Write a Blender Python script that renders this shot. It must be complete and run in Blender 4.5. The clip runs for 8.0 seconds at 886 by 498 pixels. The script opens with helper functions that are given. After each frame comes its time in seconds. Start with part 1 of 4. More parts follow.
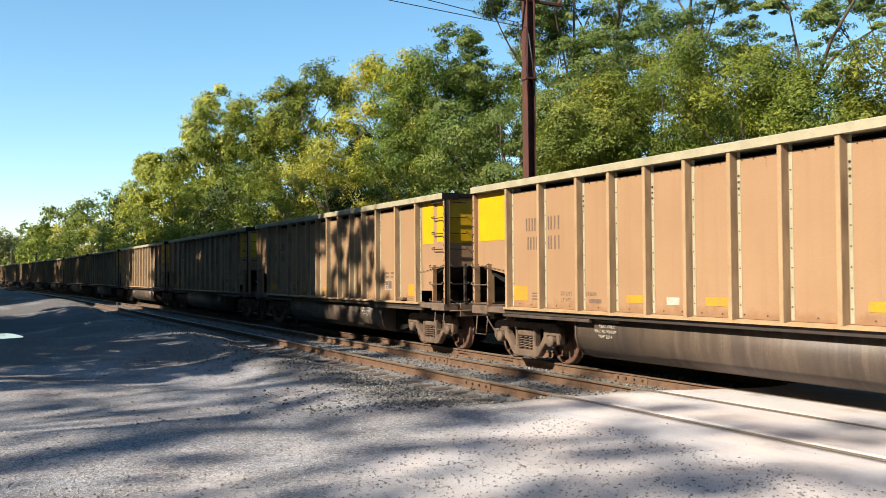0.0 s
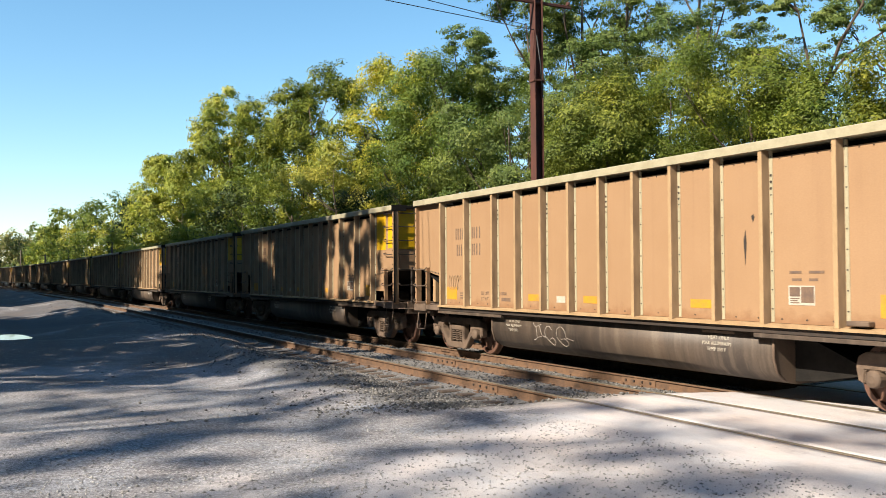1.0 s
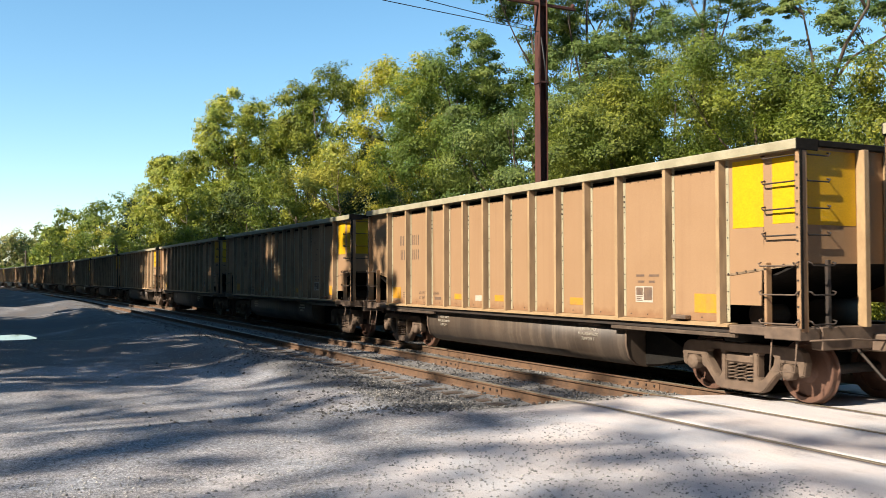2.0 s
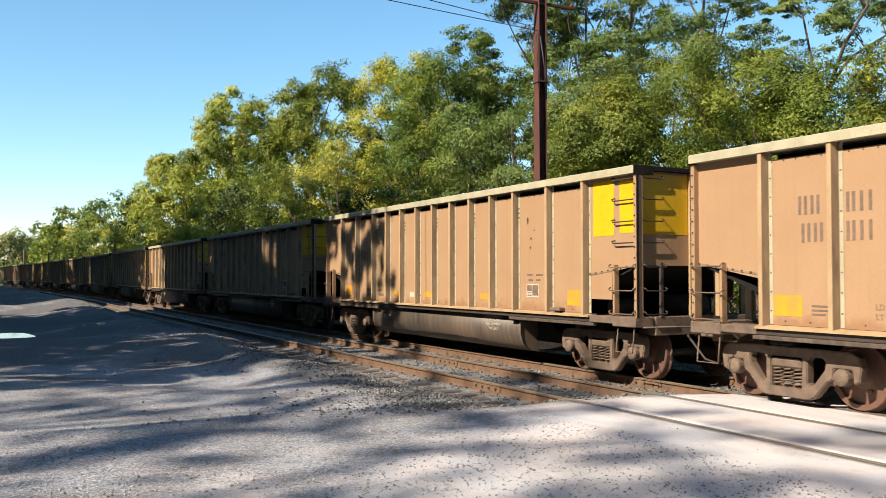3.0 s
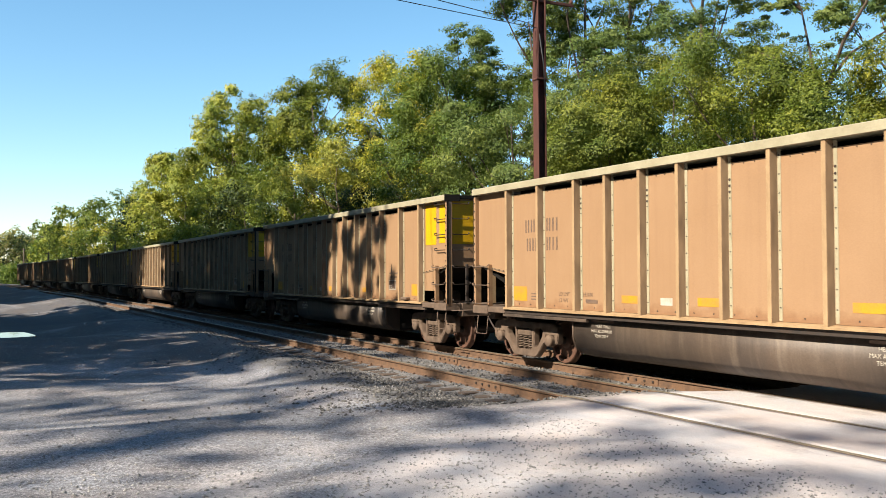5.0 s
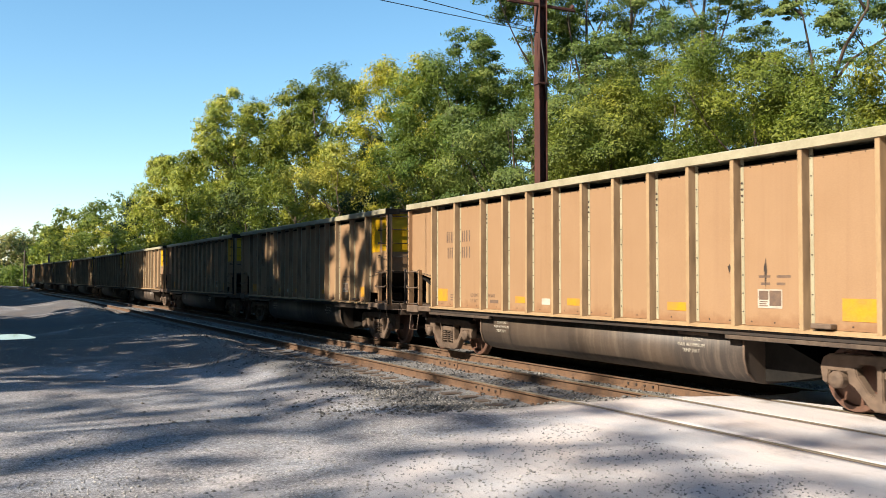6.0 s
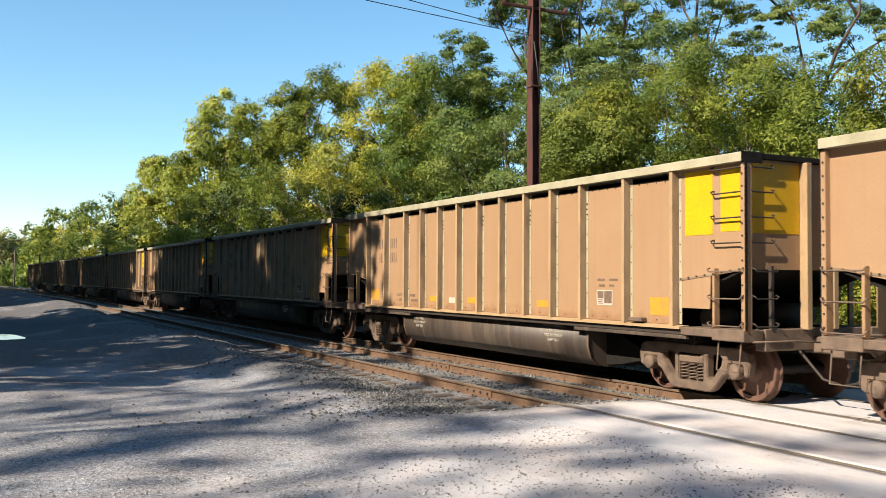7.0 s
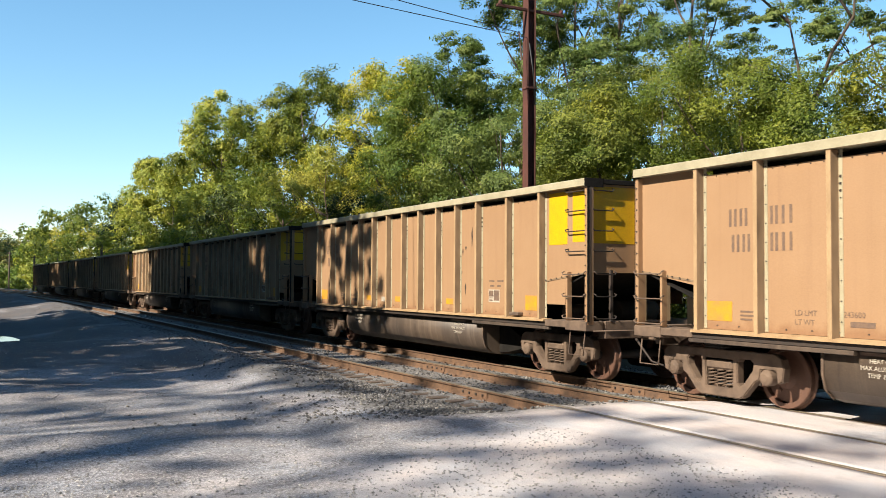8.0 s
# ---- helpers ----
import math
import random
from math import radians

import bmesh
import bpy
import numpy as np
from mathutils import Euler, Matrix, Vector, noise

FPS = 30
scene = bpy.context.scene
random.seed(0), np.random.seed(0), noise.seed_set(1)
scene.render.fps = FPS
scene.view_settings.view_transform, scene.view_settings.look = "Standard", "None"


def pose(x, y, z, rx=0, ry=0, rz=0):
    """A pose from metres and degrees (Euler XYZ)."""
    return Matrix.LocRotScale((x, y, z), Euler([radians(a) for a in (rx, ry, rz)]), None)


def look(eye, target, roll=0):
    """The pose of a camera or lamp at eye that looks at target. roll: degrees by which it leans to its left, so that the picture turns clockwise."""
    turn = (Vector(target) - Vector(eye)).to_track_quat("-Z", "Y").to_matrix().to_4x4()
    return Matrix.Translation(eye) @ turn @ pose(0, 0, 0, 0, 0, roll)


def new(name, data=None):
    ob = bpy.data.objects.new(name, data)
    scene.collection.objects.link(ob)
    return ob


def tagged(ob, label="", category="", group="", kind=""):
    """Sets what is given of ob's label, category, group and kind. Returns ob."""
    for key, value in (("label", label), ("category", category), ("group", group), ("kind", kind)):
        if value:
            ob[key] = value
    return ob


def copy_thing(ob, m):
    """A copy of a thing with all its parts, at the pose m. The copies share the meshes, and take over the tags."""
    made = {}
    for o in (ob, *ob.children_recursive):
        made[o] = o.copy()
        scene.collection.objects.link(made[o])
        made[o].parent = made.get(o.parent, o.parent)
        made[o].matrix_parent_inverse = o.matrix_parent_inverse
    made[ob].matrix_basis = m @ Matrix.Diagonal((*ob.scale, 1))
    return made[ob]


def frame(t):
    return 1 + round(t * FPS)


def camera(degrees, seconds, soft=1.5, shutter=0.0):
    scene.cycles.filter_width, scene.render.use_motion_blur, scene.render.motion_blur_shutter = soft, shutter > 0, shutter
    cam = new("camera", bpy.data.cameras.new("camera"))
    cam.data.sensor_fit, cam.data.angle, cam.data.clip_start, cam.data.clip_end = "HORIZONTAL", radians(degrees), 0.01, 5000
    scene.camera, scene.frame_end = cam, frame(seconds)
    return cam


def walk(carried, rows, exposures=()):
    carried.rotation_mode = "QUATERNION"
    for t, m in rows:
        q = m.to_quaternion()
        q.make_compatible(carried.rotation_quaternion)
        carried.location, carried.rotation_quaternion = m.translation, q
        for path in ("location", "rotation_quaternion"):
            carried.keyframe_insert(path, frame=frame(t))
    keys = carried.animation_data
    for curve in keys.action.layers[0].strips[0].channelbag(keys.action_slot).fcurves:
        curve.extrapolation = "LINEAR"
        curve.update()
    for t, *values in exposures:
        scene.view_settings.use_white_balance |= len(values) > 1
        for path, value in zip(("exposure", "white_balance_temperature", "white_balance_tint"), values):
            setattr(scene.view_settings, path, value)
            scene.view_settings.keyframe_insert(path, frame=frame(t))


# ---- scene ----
# ---- camera: held by hand at eye height beside a level crossing ----
EYE = (0.0, 0.0, 1.774)


def aim(yaw, tilt, lean):
    """Camera pose from its compass turn, tilt and lean in degrees."""
    a, b = radians(yaw), radians(tilt)
    way = Vector((math.sin(a) * math.cos(b), math.cos(a) * math.cos(b), math.sin(b)))
    return look(EYE, Vector(EYE) + way * 10, lean)


cam = camera(51.98, 8.0, soft=0.5, shutter=0.05)
walk(cam, [
    (0.0, aim(-62.158, 1.544, -0.375)),
    (0.5, aim(-62.371, 1.585, -0.301)),
    (1.0, aim(-62.641, 1.678, -0.273)),
    (1.5, aim(-62.869, 1.812, -0.167)),
    (3.0, aim(-62.819, 1.709, 0.000)),
    (3.5, aim(-62.719, 1.580, -0.105)),
    (4.0, aim(-62.693, 1.488, -0.196)),
    (4.5, aim(-62.760, 1.506, -0.264)),
    (6.0, aim(-62.838, 1.816, 0.066)),
    (6.5, aim(-62.612, 1.878, 0.230)),
    (7.0, aim(-62.346, 1.955, 0.341)),
    (7.5, aim(-62.140, 2.011, 0.363)),
    (8.0, aim(-62.064, 2.069, 0.337)),
])

# ---- world, sun, exposure ----
SUN_EL, SUN_AZ = 39.0, 11.0      # elevation; light comes from -Y, turned towards +X
world = bpy.data.worlds.new("sky")
scene.world = world
world.use_nodes = True
wn = world.node_tree.nodes
sky = wn.new("ShaderNodeTexSky")
sky.sky_type, sky.sun_disc = "NISHITA", False
sky.sun_elevation, sky.sun_rotation = radians(SUN_EL), radians(180 - SUN_AZ)
sky.air_density, sky.dust_density, sky.ozone_density = 1.0, 0.2, 2.5
wn["Background"].inputs["Strength"].default_value = 0.095
tone = wn.new("ShaderNodeHueSaturation")
tone.inputs["Saturation"].default_value, tone.inputs["Hue"].default_value = 1.15, 0.488
world.node_tree.links.new(sky.outputs[0], tone.inputs["Color"])
world.node_tree.links.new(tone.outputs[0], wn["Background"].inputs["Color"])
sun = new("sun", bpy.data.lights.new("sun", "SUN"))
sun.data.energy, sun.data.angle, sun.data.color = 5.0, radians(0.6), (1.0, 0.885, 0.73)
sa, se = radians(SUN_AZ), radians(SUN_EL)
SUNDIR = Vector((math.sin(sa) * math.cos(se), -math.cos(sa) * math.cos(se), math.sin(se)))
sun.matrix_world = look(SUNDIR * 60, (0, 0, 0))
scene.view_settings.exposure = 1.1


# ---- materials ----
def shader(name, rough=0.8, metal=0.0):
    m = bpy.data.materials.new(name)
    m.use_nodes = True
    b = m.node_tree.nodes["Principled BSDF"]
    b.inputs["Roughness"].default_value, b.inputs["Metallic"].default_value = rough, metal
    return m, m.node_tree, b


def node(tree, kind, **inputs):
    n = tree.nodes.new(kind)
    for key, value in inputs.items():
        n.inputs[key.replace("_", " ")].default_value = value
    return n


def ramp(tree, source, stops):
    n = tree.nodes.new("ShaderNodeValToRGB")
    e = n.color_ramp.elements
    while len(e) < len(stops):
        e.new(0.5)
    for el, (p, c) in zip(e, stops):
        el.position, el.color = p, (*c, 1) if len(c) == 3 else c
    tree.links.new(source, n.inputs[0])
    return n.outputs[0]


def mix(tree, fac, a, b, how="MIX"):
    n = tree.nodes.new("ShaderNodeMix")
    n.data_type, n.blend_type = "RGBA", how
    for sock, v in ((n.inputs[0], fac), (n.inputs[6], a), (n.inputs[7], b)):
        if isinstance(v, (int, float)):
            sock.default_value = v
        elif isinstance(v, tuple):
            sock.default_value = (*v, 1)
        else:
            tree.links.new(v, sock)
    return n.outputs[2]


def coords(tree, scale=(1, 1, 1), world_space=False, spread=0.0):
    """Coordinates in metres, shifted at random from object to object by spread."""
    if world_space:
        src = tree.nodes.new("ShaderNodeNewGeometry").outputs["Position"]
    else:
        src = tree.nodes.new("ShaderNodeTexCoord").outputs["Object"]
    mp = tree.nodes.new("ShaderNodeMapping")
    mp.inputs["Scale"].default_value = scale
    tree.links.new(src, mp.inputs["Vector"])
    if spread:
        info = tree.nodes.new("ShaderNodeObjectInfo")
        mul = node(tree, "ShaderNodeMath")
        mul.operation = "MULTIPLY"
        mul.inputs[1].default_value = spread
        tree.links.new(info.outputs["Random"], mul.inputs[0])
        tree.links.new(mul.outputs[0], mp.inputs["Location"])
    return mp.outputs[0]


def noise_tex(tree, vec, scale, detail=4.0, rough=0.55):
    n = node(tree, "ShaderNodeTexNoise", Scale=scale, Detail=detail, Roughness=rough)
    tree.links.new(vec, n.inputs["Vector"])
    return n.outputs["Fac"]


def bump(tree, bsdf, source, depth, strength=1.0):
    n = node(tree, "ShaderNodeBump", Distance=depth, Strength=strength)
    tree.links.new(source, n.inputs["Height"])
    tree.links.new(n.outputs[0], bsdf.inputs["Normal"])


def worn(name, base, dirt, rough=0.75, metal=0.0, scale=3.0, grain=40.0, amount=0.5, depth=0.004, stretch=(1, 1, 1), world_space=False):
    """A weathered surface: base colour, large stains of dirt, fine grain and relief."""
    m, t, b = shader(name, rough, metal)
    v = coords(t, stretch, world_space, 37.0)
    big = noise_tex(t, v, scale, 5, 0.6)
    fine = noise_tex(t, v, grain, 3)
    stain = ramp(t, big, [(0.38, (0, 0, 0)), (0.72, (amount,) * 3)])
    c = mix(t, stain, base, dirt)
    shade = ramp(t, fine, [(0.3, (0.7,) * 3), (0.7, (0.84,) * 3)])
    t.links.new(mix(t, 1.0, c, shade, "MULTIPLY"), b.inputs["Base Color"])
    bump(t, b, fine, depth, 0.5)
    return m


def panel_paint():
    """Tan car paint, dusty, with rust along the foot and a few dark runs."""
    m, t, b = shader("tan_car_paint", 0.62)
    v = coords(t, (1, 1, 1), False, 53.0)
    streak = noise_tex(t, coords(t, (9, 9, 0.35), False, 91.0), 1.0, 3)
    cloud = noise_tex(t, v, 1.1, 5, 0.6)
    fine = noise_tex(t, v, 60, 2)
    c = mix(t, ramp(t, cloud, [(0.3, (0, 0, 0)), (0.75, (0.55,) * 3)]), (0.405, 0.25, 0.136), (0.335, 0.196, 0.1))
    c = mix(t, ramp(t, streak, [(0.5, (0, 0, 0)), (0.85, (0.3,) * 3)]), c, (0.27, 0.15, 0.085))
    run = noise_tex(t, coords(t, (16, 16, 0.7), False, 171.0), 1.0, 1.5)
    c = mix(t, ramp(t, run, [(0.79, (0, 0, 0)), (0.81, (0.9,) * 3)]), c, (0.05, 0.035, 0.025))
    sep = t.nodes.new("ShaderNodeSeparateXYZ")
    t.links.new(t.nodes.new("ShaderNodeTexCoord").outputs["Object"], sep.inputs[0])
    rim = noise_tex(t, coords(t, (5, 5, 5), False, 31.0), 1.0, 4)
    addn = t.nodes.new("ShaderNodeMath")
    addn.operation = "MULTIPLY_ADD"
    addn.inputs[1].default_value, addn.inputs[2].default_value = 0.42, 0.0
    t.links.new(rim, addn.inputs[0])
    sub = t.nodes.new("ShaderNodeMath")
    sub.operation = "SUBTRACT"
    t.links.new(sep.outputs[2], sub.inputs[0])
    t.links.new(addn.outputs[0], sub.inputs[1])
    rust = ramp(t, sub.outputs[0], [(0.0, (0.5,) * 3), (0.14, (0, 0, 0))])
    sub.inputs[0].default_value = 0
    off = t.nodes.new("ShaderNodeMath")
    off.operation = "SUBTRACT"
    off.inputs[1].default_value = 0.93
    t.links.new(sep.outputs[2], off.inputs[0])
    t.links.new(off.outputs[0], sub.inputs[0])
    c = mix(t, rust, c, (0.22, 0.1, 0.045))
    c = mix(t, 1.0, c, ramp(t, fine, [(0.3, (0.74,) * 3), (0.7, (0.82,) * 3)]), "MULTIPLY")
    t.links.new(c, b.inputs["Base Color"])
    bump(t, b, cloud, 0.02, 0.35)
    return m


PAINT = panel_paint()
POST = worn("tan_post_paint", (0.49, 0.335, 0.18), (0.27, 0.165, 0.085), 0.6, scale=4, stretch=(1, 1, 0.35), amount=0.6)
# flank brown holds both grime and the grazing shade of the post sides
FLANK = worn("grimy_shaded_flank", (0.33, 0.228, 0.135), (0.13, 0.085, 0.05), 0.8, scale=5, stretch=(1, 1, 0.25), amount=0.9)
CHORD = worn("pale_chord_paint", (0.47, 0.425, 0.29), (0.3, 0.265, 0.165), 0.6, scale=2.5, amount=0.7)
YELLOW = worn("yellow_paint", (0.76, 0.44, 0.0), (0.6, 0.33, 0.01), 0.55, scale=3, amount=0.45)
AMBER = worn("amber_mark_paint", (0.68, 0.33, 0.015), (0.4, 0.22, 0.08), 0.6, scale=5, amount=0.7)
WHITE = worn("white_stencil_paint", (0.6, 0.55, 0.46), (0.4, 0.33, 0.25), 0.7, scale=8, amount=0.7)
SPRAY = worn("chalky_spray_paint", (0.38, 0.33, 0.28), (0.16, 0.12, 0.09), 0.85, scale=9, amount=0.9)
INK = worn("grey_stencil_paint", (0.15, 0.1, 0.075), (0.3, 0.185, 0.105), 0.75, scale=9, amount=0.6)


def tub_paint():
    """Dark tub steel with dust washed down in pale and black runs."""
    m, t, b = shader("dark_tub_steel", 0.55)
    runs = noise_tex(t, coords(t, (7, 1, 0.5), False, 23.0), 1.0, 5, 0.65)
    broad = noise_tex(t, coords(t, (0.8, 1, 0.5), False, 61.0), 1.0, 3)
    fine = noise_tex(t, coords(t, (1, 1, 1), False, 11.0), 45, 3)
    c = mix(t, ramp(t, broad, [(0.38, (0, 0, 0)), (0.66, (1, 1, 1))]), (0.12, 0.086, 0.062), (0.06, 0.046, 0.038))
    c = mix(t, ramp(t, runs, [(0.5, (0, 0, 0)), (0.72, (0.65,) * 3)]), c, (0.2, 0.155, 0.115))
    c = mix(t, ramp(t, runs, [(0.28, (0.8,) * 3), (0.42, (0, 0, 0))]), c, (0.04, 0.03, 0.026))
    t.links.new(mix(t, 1.0, c, ramp(t, fine, [(0.3, (0.66,) * 3), (0.7, (0.86,) * 3)]), "MULTIPLY"), b.inputs["Base Color"])
    bump(t, b, broad, 0.03, 0.4)
    return m


TUB = tub_paint()
FRAMEIRON = worn("dusty_cast_steel", (0.19, 0.13, 0.09), (0.085, 0.058, 0.042), 0.8, scale=5, amount=0.9, depth=0.008)
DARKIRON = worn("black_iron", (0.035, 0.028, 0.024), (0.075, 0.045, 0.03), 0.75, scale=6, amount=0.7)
TREAD = worn("worn_wheel_steel", (0.175, 0.09, 0.06), (0.09, 0.05, 0.038), 0.6, 0.15, scale=6, amount=0.6)
RUSTRAIL = worn("rusty_rail_web", (0.185, 0.104, 0.058), (0.075, 0.048, 0.034), 0.85, scale=7, amount=0.8, world_space=True)
RAILTOP = worn("worn_rail_head", (0.27, 0.235, 0.17), (0.15, 0.12, 0.08), 0.45, 0.35, scale=6, amount=0.7, world_space=True)
TIE = worn("weathered_tie", (0.13, 0.095, 0.07), (0.06, 0.045, 0.038), 0.9, scale=6, amount=0.8, stretch=(3, 0.5, 1), depth=0.01)
POLERUST = worn("rusty_pole_steel", (0.12, 0.04, 0.027), (0.06, 0.025, 0.02), 0.85, scale=3, amount=0.8, stretch=(1, 1, 0.4), depth=0.006)
WIRE = worn("dark_wire", (0.03, 0.03, 0.03), (0.05, 0.05, 0.05), 0.6)
GLASSY = worn("porcelain", (0.16, 0.08, 0.06), (0.08, 0.05, 0.04), 0.25)
# black for coal-dusty and sooty parts, and for parts coloured as deep shade
COAL_SHADE = worn("coal_and_shade_black", (0.018, 0.017, 0.016), (0.04, 0.035, 0.03), 1.0, grain=15, depth=0.02)
COAL_SHADE.node_tree.nodes["Principled BSDF"].inputs["Specular IOR Level"].default_value = 0.08


def bark(name, a, b2):
    return worn(name, a, b2, 0.95, scale=2.5, grain=14, amount=0.8, depth=0.03, stretch=(1, 1, 0.3))


BARK = bark("grey_brown_bark", (0.14, 0.1, 0.07), (0.06, 0.045, 0.035))


def foliage(name, low, mid, high, glow=0.28):
    """Leaves: colour from leaf to leaf and clump to clump, thin enough to let light through."""
    m, t, b = shader(name, 0.5)
    b.inputs["Specular IOR Level"].default_value = 0.18
    isl = t.nodes.new("ShaderNodeNewGeometry").outputs["Random Per Island"]
    c1 = ramp(t, isl, [(0.0, low), (0.5, mid), (1.0, high)])
    big = noise_tex(t, coords(t, (1, 1, 1), True), 0.6, 4)
    c = mix(t, 1.0, c1, ramp(t, big, [(0.32, (0.52, 0.64, 0.6)), (0.68, (1.25, 1.12, 0.85))]), "MULTIPLY")
    own = t.nodes.new("ShaderNodeObjectInfo").outputs["Random"]
    c = mix(t, 1.0, c, ramp(t, own, [(0.0, (0.85, 0.95, 0.9)), (1.0, (1.15, 1.08, 1.0))]), "MULTIPLY")
    t.links.new(c, b.inputs["Base Color"])
    tr = t.nodes.new("ShaderNodeBsdfTranslucent")
    t.links.new(mix(t, 1.0, c, (1.1, 1.15, 0.65), "MULTIPLY"), tr.inputs[0])
    ms = t.nodes.new("ShaderNodeMixShader")
    ms.inputs[0].default_value = glow
    t.links.new(b.outputs[0], ms.inputs[1])
    t.links.new(tr.outputs[0], ms.inputs[2])
    t.links.new(ms.outputs[0], t.nodes["Material Output"].inputs["Surface"])
    return m


LEAF = {
    "green": foliage("green_leaves", (0.08, 0.11, 0.024), (0.14, 0.185, 0.04), (0.215, 0.26, 0.062)),
    "olive": foliage("olive_leaves", (0.095, 0.115, 0.02), (0.175, 0.2, 0.033), (0.28, 0.295, 0.052)),
    "lime": foliage("lime_green_leaves", (0.22, 0.235, 0.05), (0.35, 0.37, 0.08), (0.46, 0.47, 0.12)),
    "yellow": foliage("yellowing_leaves", (0.17, 0.19, 0.024), (0.35, 0.36, 0.045), (0.52, 0.47, 0.075)),
    "blue": foliage("blue_green_leaves", (0.08, 0.115, 0.04), (0.14, 0.19, 0.06), (0.215, 0.265, 0.088)),
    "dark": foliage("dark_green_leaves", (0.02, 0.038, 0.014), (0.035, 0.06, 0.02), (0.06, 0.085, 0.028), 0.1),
    "russet": foliage("russet_leaves", (0.12, 0.13, 0.05), (0.24, 0.23, 0.09), (0.38, 0.3, 0.15)),
}


def ground_material():
    m, t, b = shader("dusty_gravel_ground", 0.92)
    v = coords(t, (1, 1, 1), True)
    vor = node(t, "ShaderNodeTexVoronoi", Scale=62.0)
    t.links.new(v, vor.inputs["Vector"])
    vor2 = node(t, "ShaderNodeTexVoronoi", Scale=27.0)
    t.links.new(v, vor2.inputs["Vector"])
    stone = ramp(t, vor.outputs["Color"], [(0.1, (0.22, 0.226, 0.242)), (0.5, (0.395, 0.4, 0.425)), (0.9, (0.63, 0.63, 0.645))])
    coarse = ramp(t, vor2.outputs["Color"], [(0.1, (0.7,) * 3), (0.5, (1.0,) * 3), (0.9, (1.25,) * 3)])
    gap = ramp(t, vor.outputs["Distance"], [(0.25, (1, 1, 1)), (0.8, (0.62,) * 3)])
    gravel = mix(t, 1.0, mix(t, 1.0, stone, gap, "MULTIPLY"), coarse, "MULTIPLY")
    dustn = noise_tex(t, v, 0.55, 6, 0.62)
    fine = noise_tex(t, v, 90, 2)
    dust = mix(t, ramp(t, fine, [(0.3, (0, 0, 0)), (0.7, (1, 1, 1))]), (0.575, 0.55, 0.545), (0.695, 0.664, 0.652))
    sep = t.nodes.new("ShaderNodeSeparateXYZ")
    t.links.new(v, sep.inputs[0])
    slant = t.nodes.new("ShaderNodeMath")
    slant.operation = "MULTIPLY_ADD"
    slant.inputs[1].default_value = 0.7
    t.links.new(sep.outputs[1], slant.inputs[0])
    t.links.new(sep.outputs[0], slant.inputs[2])
    mr = node(t, "ShaderNodeMapRange", From_Min=-7.6, From_Max=-4.6, To_Min=-0.16, To_Max=0.28)
    t.links.new(slant.outputs[0], mr.inputs["Value"])
    ad = t.nodes.new("ShaderNodeMath")
    ad.operation = "ADD"
    t.links.new(dustn, ad.inputs[0])
    t.links.new(mr.outputs[0], ad.inputs[1])
    dusty = ramp(t, ad.outputs[0], [(0.5, (0, 0, 0)), (0.72, (1, 1, 1))])
    c = mix(t, dusty, gravel, dust)
    dark = noise_tex(t, v, 0.16, 4)
    c = mix(t, ramp(t, dark, [(0.5, (0, 0, 0)), (0.75, (0.55,) * 3)]), c, (0.2, 0.19, 0.185))
    track = noise_tex(t, coords(t, (0.5, 1.6, 1), True), 1.3, 5, 0.65)
    c = mix(t, 1.0, c, ramp(t, track, [(0.3, (0.8, 0.8, 0.8)), (0.7, (1.06, 1.05, 1.03))]), "MULTIPLY")
    # yard past x -13: darker dirt, with tree shade put into the colour
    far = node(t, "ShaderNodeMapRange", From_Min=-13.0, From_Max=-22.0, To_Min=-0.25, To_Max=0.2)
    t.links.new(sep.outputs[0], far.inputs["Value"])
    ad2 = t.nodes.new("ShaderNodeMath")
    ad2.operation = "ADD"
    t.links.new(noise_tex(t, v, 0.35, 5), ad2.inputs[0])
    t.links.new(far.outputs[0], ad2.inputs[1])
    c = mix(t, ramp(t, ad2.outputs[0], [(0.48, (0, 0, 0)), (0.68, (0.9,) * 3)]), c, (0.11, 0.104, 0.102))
    tinge = noise_tex(t, v, 0.8, 4, 0.6)
    c = mix(t, 1.0, c, ramp(t, tinge, [(0.35, (0.9, 0.94, 1.0)), (0.65, (1.08, 1.0, 0.96))]), "MULTIPLY")
    bed = node(t, "ShaderNodeMapRange", From_Min=4.3, From_Max=6.0, To_Min=-0.3, To_Max=0.7)
    t.links.new(sep.outputs[1], bed.inputs["Value"])
    off = node(t, "ShaderNodeMapRange", From_Min=-10.4, From_Max=-11.6, To_Min=-0.8, To_Max=0.0)
    t.links.new(sep.outputs[0], off.inputs["Value"])
    ad4, ad5 = t.nodes.new("ShaderNodeMath"), t.nodes.new("ShaderNodeMath")
    ad4.operation = ad5.operation = "ADD"
    t.links.new(bed.outputs[0], ad4.inputs[0])
    t.links.new(off.outputs[0], ad4.inputs[1])
    t.links.new(noise_tex(t, v, 1.1, 5), ad5.inputs[0])
    t.links.new(ad4.outputs[0], ad5.inputs[1])
    chips = mix(t, 1.0, coarse, (0.17, 0.165, 0.16), "MULTIPLY")
    c = mix(t, ramp(t, ad5.outputs[0], [(0.5, (0, 0, 0)), (0.72, (0.92,) * 3)]), c, chips)
    # behind the train: dark soil colour that also stands in for its shadow
    soil_shade = node(t, "ShaderNodeMapRange", From_Min=12.9, From_Max=14.2, To_Min=-0.2, To_Max=0.8)
    t.links.new(sep.outputs[1], soil_shade.inputs["Value"])
    ad3 = t.nodes.new("ShaderNodeMath")
    ad3.operation = "ADD"
    t.links.new(noise_tex(t, v, 0.8, 4), ad3.inputs[0])
